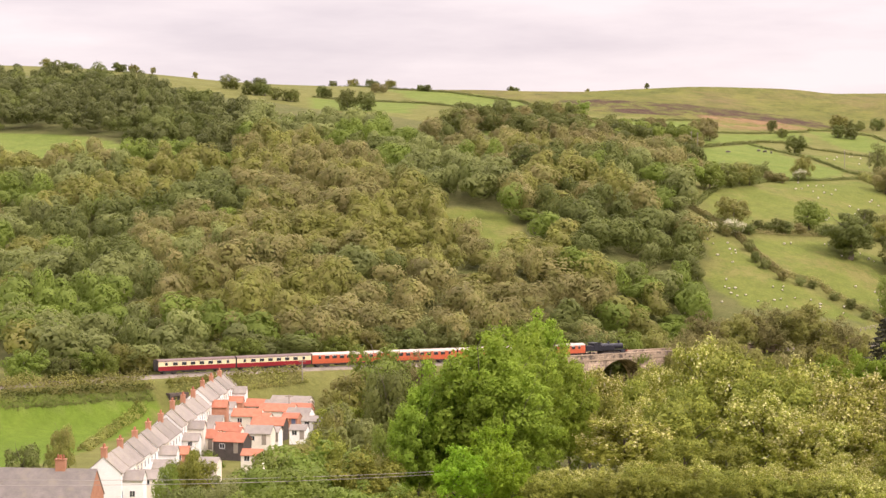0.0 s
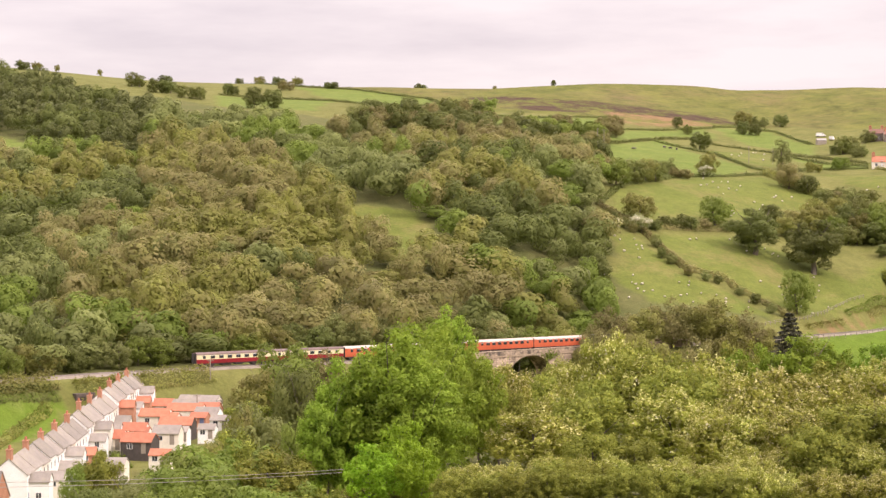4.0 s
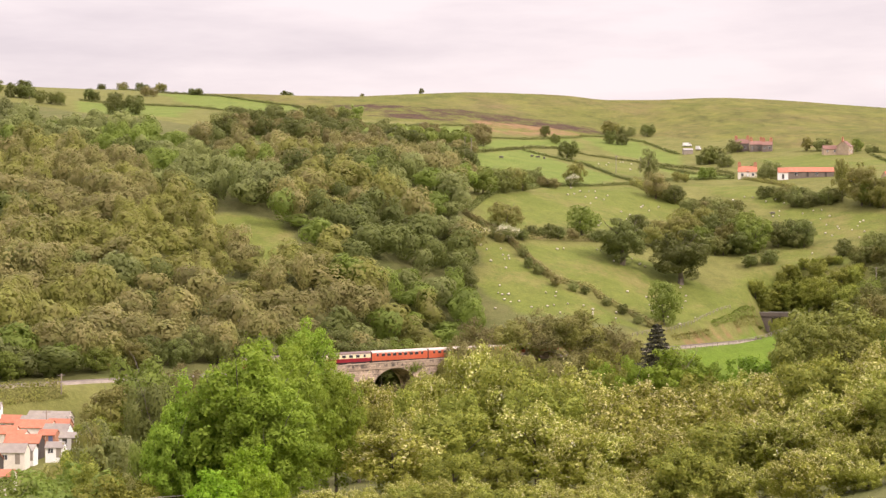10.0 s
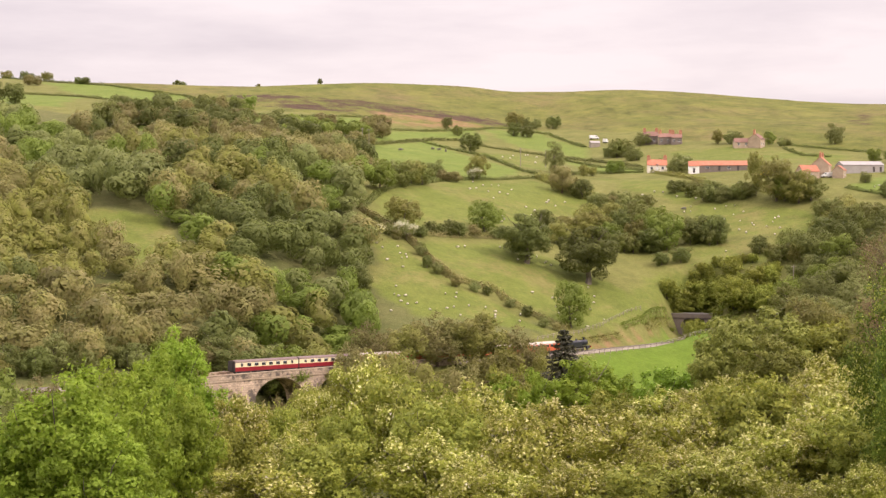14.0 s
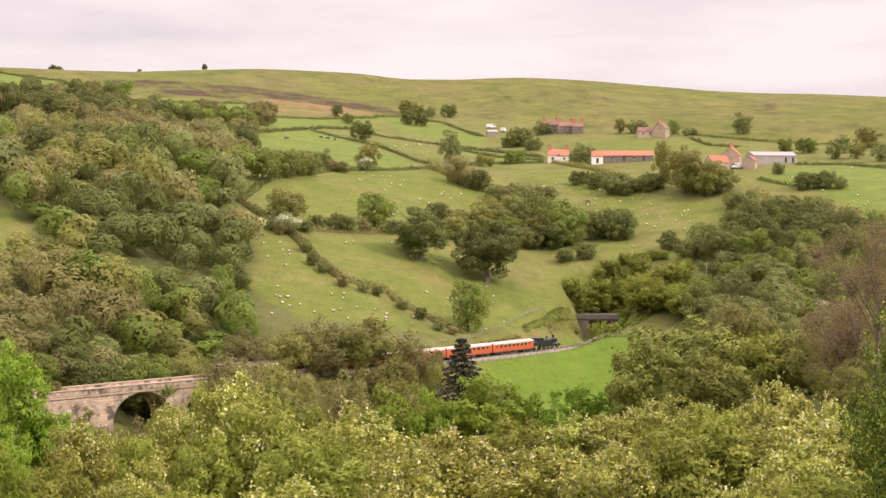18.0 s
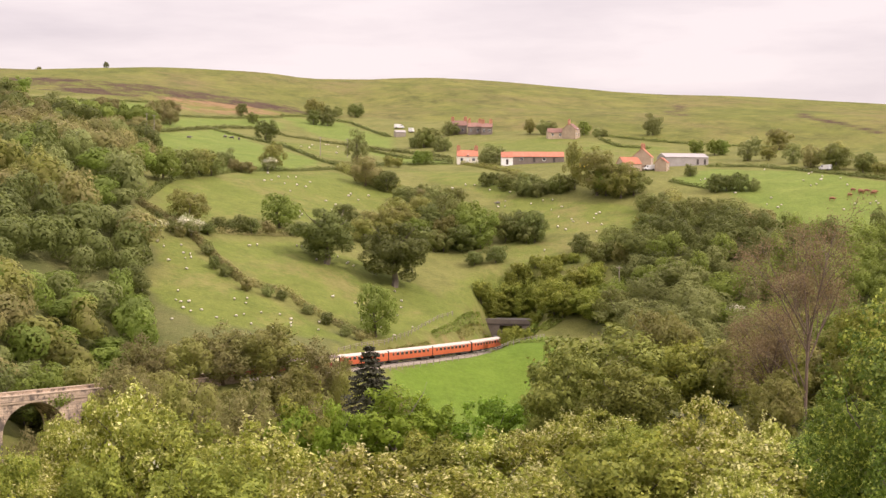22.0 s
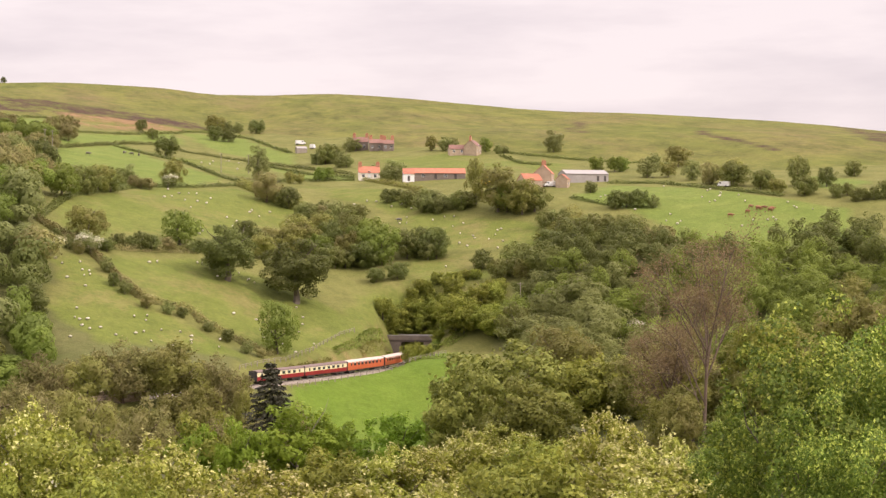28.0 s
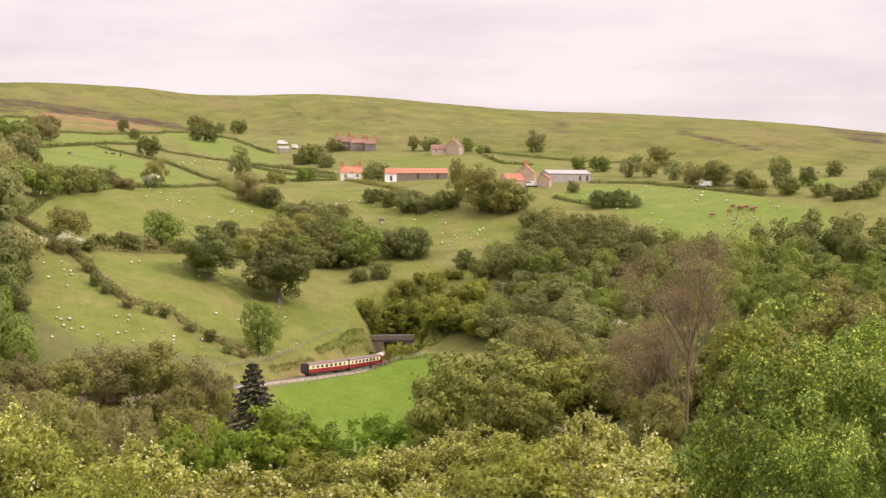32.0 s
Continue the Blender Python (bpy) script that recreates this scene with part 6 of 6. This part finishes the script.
HEDGES = [
    ([(-22, 579), (-14, 619), (-6, 640), (10, 678), (31, 693), (50, 715), (60, 729), (75, 749), (98, 742)], 1.8, 2.0, LEAF_DARK),
    ([(-22, 579), (-16, 570), (-9, 564), (-3, 551), (3, 535), (9, 525)], 2.4, 3.2, LEAF_BROWN),
    ([(9, 525), (16, 525), (24, 524), (26, 518), (33, 515), (39, 510), (45, 507)], 2.2, 3.0, LEAF_BROWN),
    ([(-11, 560), (1, 567), (12, 574), (22, 581), (30, 587)], 2.2, 3.0, LEAF_BROWN),
    ([(50, 715), (57, 692), (64, 680), (72, 671)], 4.0, 5.0, LEAF_OLIVE),
    ([(50, 606), (62, 616), (76, 636), (84, 638), (93, 619)], 5.0, 7.0, LEAF_GREEN),
    ([(-39, 744), (-17, 786), (7, 855), (20, 870), (33, 853), (59, 848), (82, 821), (101, 768)], 1.6, 1.8, LEAF_DARK),
    ([(2, 831), (14, 812), (30, 789), (44, 736), (50, 727)], 1.6, 1.8, LEAF_DARK),
    ([(36, 945), (55, 966), (72, 947), (86, 887)], 1.5, 1.8, LEAF_DARK),
    ([(-94, 840), (-69, 841), (-44, 903), (-18, 933)], 1.5, 1.8, LEAF_DARK),
    ([(-73, 775), (-19, 871), (36, 938)], 1.4, 1.6, LEAF_DARK),
    ([(68, 826), (83, 780), (99, 752)], 1.6, 1.8, LEAF_DARK),
    ([(177, 825), (179, 791), (190, 781)], 1.5, 1.6, LEAF_DARK),
    ([(179, 838), (208, 802), (244, 767)], 1.2, 1.5, LEAF_DARK),
    ([(167, 656), (174, 646), (179, 640)], 1.6, 2.0, LEAF_DARK),
    ([(191, 693), (209, 687), (218, 672), (231, 647), (240, 632)], 1.6, 2.2, LEAF_DARK),
    ([(144, 607), (151, 614), (157, 622), (163, 636)], 3.5, 6.0, LEAF_OLIVE),
    ([(102, 740), (115, 703), (120, 671), (129, 662)], 2.0, 3.0, LEAF_OLIVE),
    ([(-300, 1152), (-194, 1020), (-134, 989), (-102, 891)], 1.6, 2.0, LEAF_DARK),
    ([(-243, 906), (-203, 917), (-149, 898), (-102, 869)], 1.8, 2.2, LEAF_DARK),
    ([(-166, 266), (-157, 277), (-148, 289), (-141, 297)], 2.0, 2.6, LEAF_DARK),
    ([(-142, 293), (-144, 278), (-139, 245)], 1.8, 2.4, LEAF_OLIVE),
    ([(-168, 272), (-158, 281), (-149, 292), (-143, 300)], 3.0, 5.0, LEAF_OLIVE),
    ([(-138, 301), (-130, 310), (-122, 318), (-112, 328)], 2.4, 4.0, LEAF_OLIVE),
    ([(-116, 306), (-109, 306), (-101, 292)], 2.4, 4.0, LEAF_GREEN),
    ([(-127, 277), (-115, 249), (-106, 228)], 2.0, 3.0, LEAF_GREEN),
    ([(99, 522), (88, 519), (80, 533)], 1.4, 2.0, LEAF_GREEN),
    ([(48, 503), (55, 512), (63, 522)], 0.9, 1.6, LEAF_OLIVE),
    ([(64, 527), (72, 539), (84, 564)], 0.9, 1.6, LEAF_GREEN),
    ([(73, 537), (83, 558)], 0.8, 1.5, LEAF_OLIVE),
    ([(91, 541), (96, 548), (101, 560), (105, 574)], 3.4, 4.0, LEAF_GREEN),
    ([(98, 541), (105, 548), (112, 556)], 1.3, 3.0, LEAF_GREEN),
]

for k, (pts, h, w, mat) in enumerate(HEDGES):
    hedge("hedge", pts, h, w, mat, "overgrown field hedge between pastures", 30 + k, density=min(130, 15 * (w + h)))


def fence(pts, label, height=1.2, gap=2.4):
    ob = thing("post_fence", Matrix(), label, "fence")
    post_me = mesh_of(boxes((-0.09, 0.09, -0.09, 0.09, -0.3, height)), "post", TIMBER)
    p = np.array(pts, float)
    tops = []
    for a, b in zip(p, p[1:]):
        n = max(1, int(np.linalg.norm(b - a) / gap))
        for k in range(n):
            q = a + (b - a) * k / n
            z = terrain(q[0], q[1])
            shared("post", post_me, ob, pose(q[0], q[1], z))
            tops.append(Vector((q[0], q[1], z)))
    for h in (0.55, 1.05):
        for a, b in zip(tops, tops[1:]):
            part("rail", tube(bmesh.new(), a + Vector((0, 0, h)), b + Vector((0, 0, h)), 0.05, 0.05, 4), TIMBER, ob)
    return ob


fence([(34, 490), (41, 499), (48, 507), (56, 520), (61, 530), (67, 540), (74, 548)], "weathered timber post fence above the cutting")
fence([(45, 476), (54, 487), (62, 495), (70, 503), (80, 511), (90, 521), (99, 533)], "weathered timber fence along the railway")


# ---- sheep and cattle ----
def sheep():
    ob = thing("sheep", Matrix(), "white woolly sheep grazing on pasture", "sheep", "grazing sheep")
    bm = bmesh.new()
    bmesh.ops.create_icosphere(bm, subdivisions=2, radius=0.5)
    bmesh.ops.transform(bm, matrix=Matrix.Translation((0, 0, 0.72)) @ Matrix.Diagonal((1.35, 0.72, 0.78, 1)), verts=bm.verts)
    part("body", bm, FLEECE, ob, smooth=True)
    bm = bmesh.new()
    bmesh.ops.create_icosphere(bm, subdivisions=1, radius=0.17)
    bmesh.ops.transform(bm, matrix=Matrix.Translation((0.82, 0, 0.66)) @ Matrix.Diagonal((1.5, 0.8, 0.9, 1)), verts=bm.verts)
    part("head", bm, FACE_DARK, ob, smooth=True)
    for x in (-0.42, 0.42):
        for y in (-0.18, 0.18):
            part("leg", tube(bmesh.new(), (x, y, 0), (x, y, 0.5), 0.05, 0.06, 5), FACE_DARK, ob)
    return ob


one = sheep()
rs = random.Random(8)
FLOCKS = [(LAND["grazed"][0], 34), (LAND["grazed"][1], 26), (LAND["grazed"][2], 24), (LAND["grazed"][3], 30), (LAND["lush"][2], 34), (LAND["grazed"][5], 8)]
first = True
for poly, count in FLOCKS:
    xs, ys = [q[0] for q in poly], [q[1] for q in poly]
    made, near = 0, None
    while made < count:
        if near and rs.random() < 0.45:
            x, y = near[0] + rs.gauss(0, 7), near[1] + rs.gauss(0, 6)
        else:
            x, y = rs.uniform(min(xs), max(xs)), rs.uniform(min(ys), max(ys))
        if not inside(poly, np.array([x]), np.array([y]))[0]:
            continue
        near, made = (x, y), made + 1
        m = Matrix.LocRotScale((x, y, terrain(x, y) - 0.03), Euler((0, 0, rs.uniform(0, 6.28))), [rs.uniform(0.72, 0.98)] * 3)
        if first:
            one.matrix_basis, first = m, False
        else:
            copy_thing(one, m)


# ---- poles and wires ----
def pole(x, y, height, label="tall weathered wooden telegraph pole"):
    ob = thing("telegraph_pole", pose(x, y, terrain(x, y)), label, "pole", "telegraph poles")
    part("post", tube(bmesh.new(), (0, 0, -0.5), (0, 0, height), 0.17, 0.12, 8), TIMBER, ob)
    part("crossarm", boxes((-0.9, 0.9, -0.06, 0.06, height - 0.5, height - 0.36)), TIMBER, ob)
    return ob


for x, y, h in ((-26, 758, 9), (-23, 757, 9), (124, 549, 9), (45, 760, 8), (57, 770, 8), (-112, 326, 5.0), (-109, 300, 8)):
    pole(x, y, h)


def cow(x, y, turn, hide, label):
    ob = thing("cow", pose(x, y, terrain(x, y) - 0.03, 0, 0, turn), label, "cow", "cattle")
    bm = bmesh.new()
    bmesh.ops.create_icosphere(bm, subdivisions=2, radius=0.5)
    bmesh.ops.transform(bm, matrix=Matrix.Translation((0, 0, 1.0)) @ Matrix.Diagonal((2.1, 0.75, 0.9, 1)), verts=bm.verts)
    part("body", bm, hide, ob, smooth=True)
    bm = bmesh.new()
    bmesh.ops.create_icosphere(bm, subdivisions=1, radius=0.22)
    bmesh.ops.transform(bm, matrix=Matrix.Translation((1.25, 0, 0.95)) @ Matrix.Diagonal((1.6, 0.9, 1.0, 1)), verts=bm.verts)
    part("head", bm, hide, ob, smooth=True)
    for lx in (-0.75, 0.7):
        for ly in (-0.22, 0.22):
            part("leg", tube(bmesh.new(), (lx, ly, 0), (lx, ly, 0.75), 0.07, 0.1, 6), hide, ob)


for k, (x, y) in enumerate([(-9, 766), (6, 796), (12, 793), (9, 794), (103, 655)]):
    cow(x, y, k * 50, FACE_DARK, "dark cow grazing in a walled field")
for k, (x, y) in enumerate([(224, 621), (226, 619), (228, 618), (230, 616), (214, 614), (226, 618), (229, 615), (221, 616)]):
    cow(x, y, 20 - k * 12, HIDE, "red-brown cow standing in lush pasture")


def van(x, y, turn):
    ob = thing("van", pose(x, y, terrain(x, y), 0, 0, turn), "white van parked by a farm track", "van", "parked vans")
    part("body", prism(bmesh.new(), [(-2.5, 0.4), (2.4, 0.4), (2.4, 1.1), (1.7, 1.25), (1.1, 2.1), (-2.5, 2.15)], -0.95, 0.95), WHITE_PAINT, ob)
    part("windscreen", prism(bmesh.new(), [(1.72, 1.3), (1.74, 1.3), (1.16, 2.05), (1.14, 2.05)], -0.85, 0.85), GLASS_DARK, ob)
    for side in (-1, 1):
        part("side_window", boxes((0.5, 1.2, side * 0.955 - 0.01, side * 0.955 + 0.01, 1.3, 1.85)), GLASS_DARK, ob)
        for wx in (-1.6, 1.6):
            part("wheel", tube(bmesh.new(), (wx, side * 0.75, 0.34), (wx, side * 0.97, 0.34), 0.34, 0.34, 12), UNDER, ob)


for k, (x, y) in enumerate([(94, 918), (98, 898), (229, 665), (166, 685)]):
    van(x, y, 10 + 60 * k)


def loader(x, y):
    ob = thing("farm_loader", pose(x, y, terrain(x, y), 0, 0, 20), "yellow farm loader parked behind the red barn", "machine")
    part("chassis", boxes((-2.0, 2.0, -0.9, 0.9, 0.7, 1.6), bevel=0.1), YELLOW, ob)
    part("cab", boxes((-1.0, 0.6, -0.75, 0.75, 1.6, 3.1), bevel=0.1), GLASS_DARK, ob)
    part("cab_roof", boxes((-1.1, 0.7, -0.85, 0.85, 3.1, 3.3), bevel=0.05), YELLOW, ob)
    part("boom", tube(bmesh.new(), (-1.6, 0.4, 1.8), (2.6, 0.4, 4.6), 0.28, 0.2, 6), YELLOW, ob)
    part("bucket", boxes((2.3, 3.3, -1.0, 1.0, 4.2, 5.0), bevel=0.1), YELLOW, ob)
    for wx in (-1.3, 1.3):
        for side in (-1, 1):
            part("wheel", tube(bmesh.new(), (wx, side * 0.8, 0.7), (wx, side * 1.2, 0.7), 0.7, 0.7, 14), UNDER, ob)


loader(*(143, 696))


# low-voltage line over the gardens
line = thing("power_line", Matrix(), "pale overhead wires strung between wooden poles above the gardens", "power line")
for a, b in (((-82.1, 60.3, 13.6), (-35.9, 119.6, 8.1)), ((-81.7, 59.3, 13.2), (-35.8, 118.7, 7.9))):
    a, b = Vector(a), Vector(b)
    pts = [a.lerp(b, q) - Vector((0, 0, 2.4 * q * (1 - q))) for q in np.linspace(0, 1, 25)]
    bm = bmesh.new()
    rings = []
    for p in pts:
        rings.append([bm.verts.new(p + Vector((0, math.cos(w) * 0.03, math.sin(w) * 0.03))) for w in (0, 2.1, 4.2)])
    for r0, r1 in zip(rings, rings[1:]):
        for i in range(3):
            bm.faces.new((r0[i], r0[(i + 1) % 3], r1[(i + 1) % 3], r1[i]))
    part("wire", bm, METAL_SHEET, line)
for p in ((-82.1, 60.3, 13.6), (-35.9, 119.6, 8.1)):
    z = terrain(p[0], p[1])
    part("pole", tube(bmesh.new(), (p[0], p[1] + 0.3, z - 0.5), (p[0], p[1] + 0.3, p[2] + 0.6), 0.17, 0.12, 8), TIMBER, line)
    part("crossarm", boxes((p[0] - 0.06, p[0] + 0.06, p[1] - 1.6, p[1] + 0.5, p[2] - 0.15, p[2] - 0.02)), TIMBER, line)


motions()
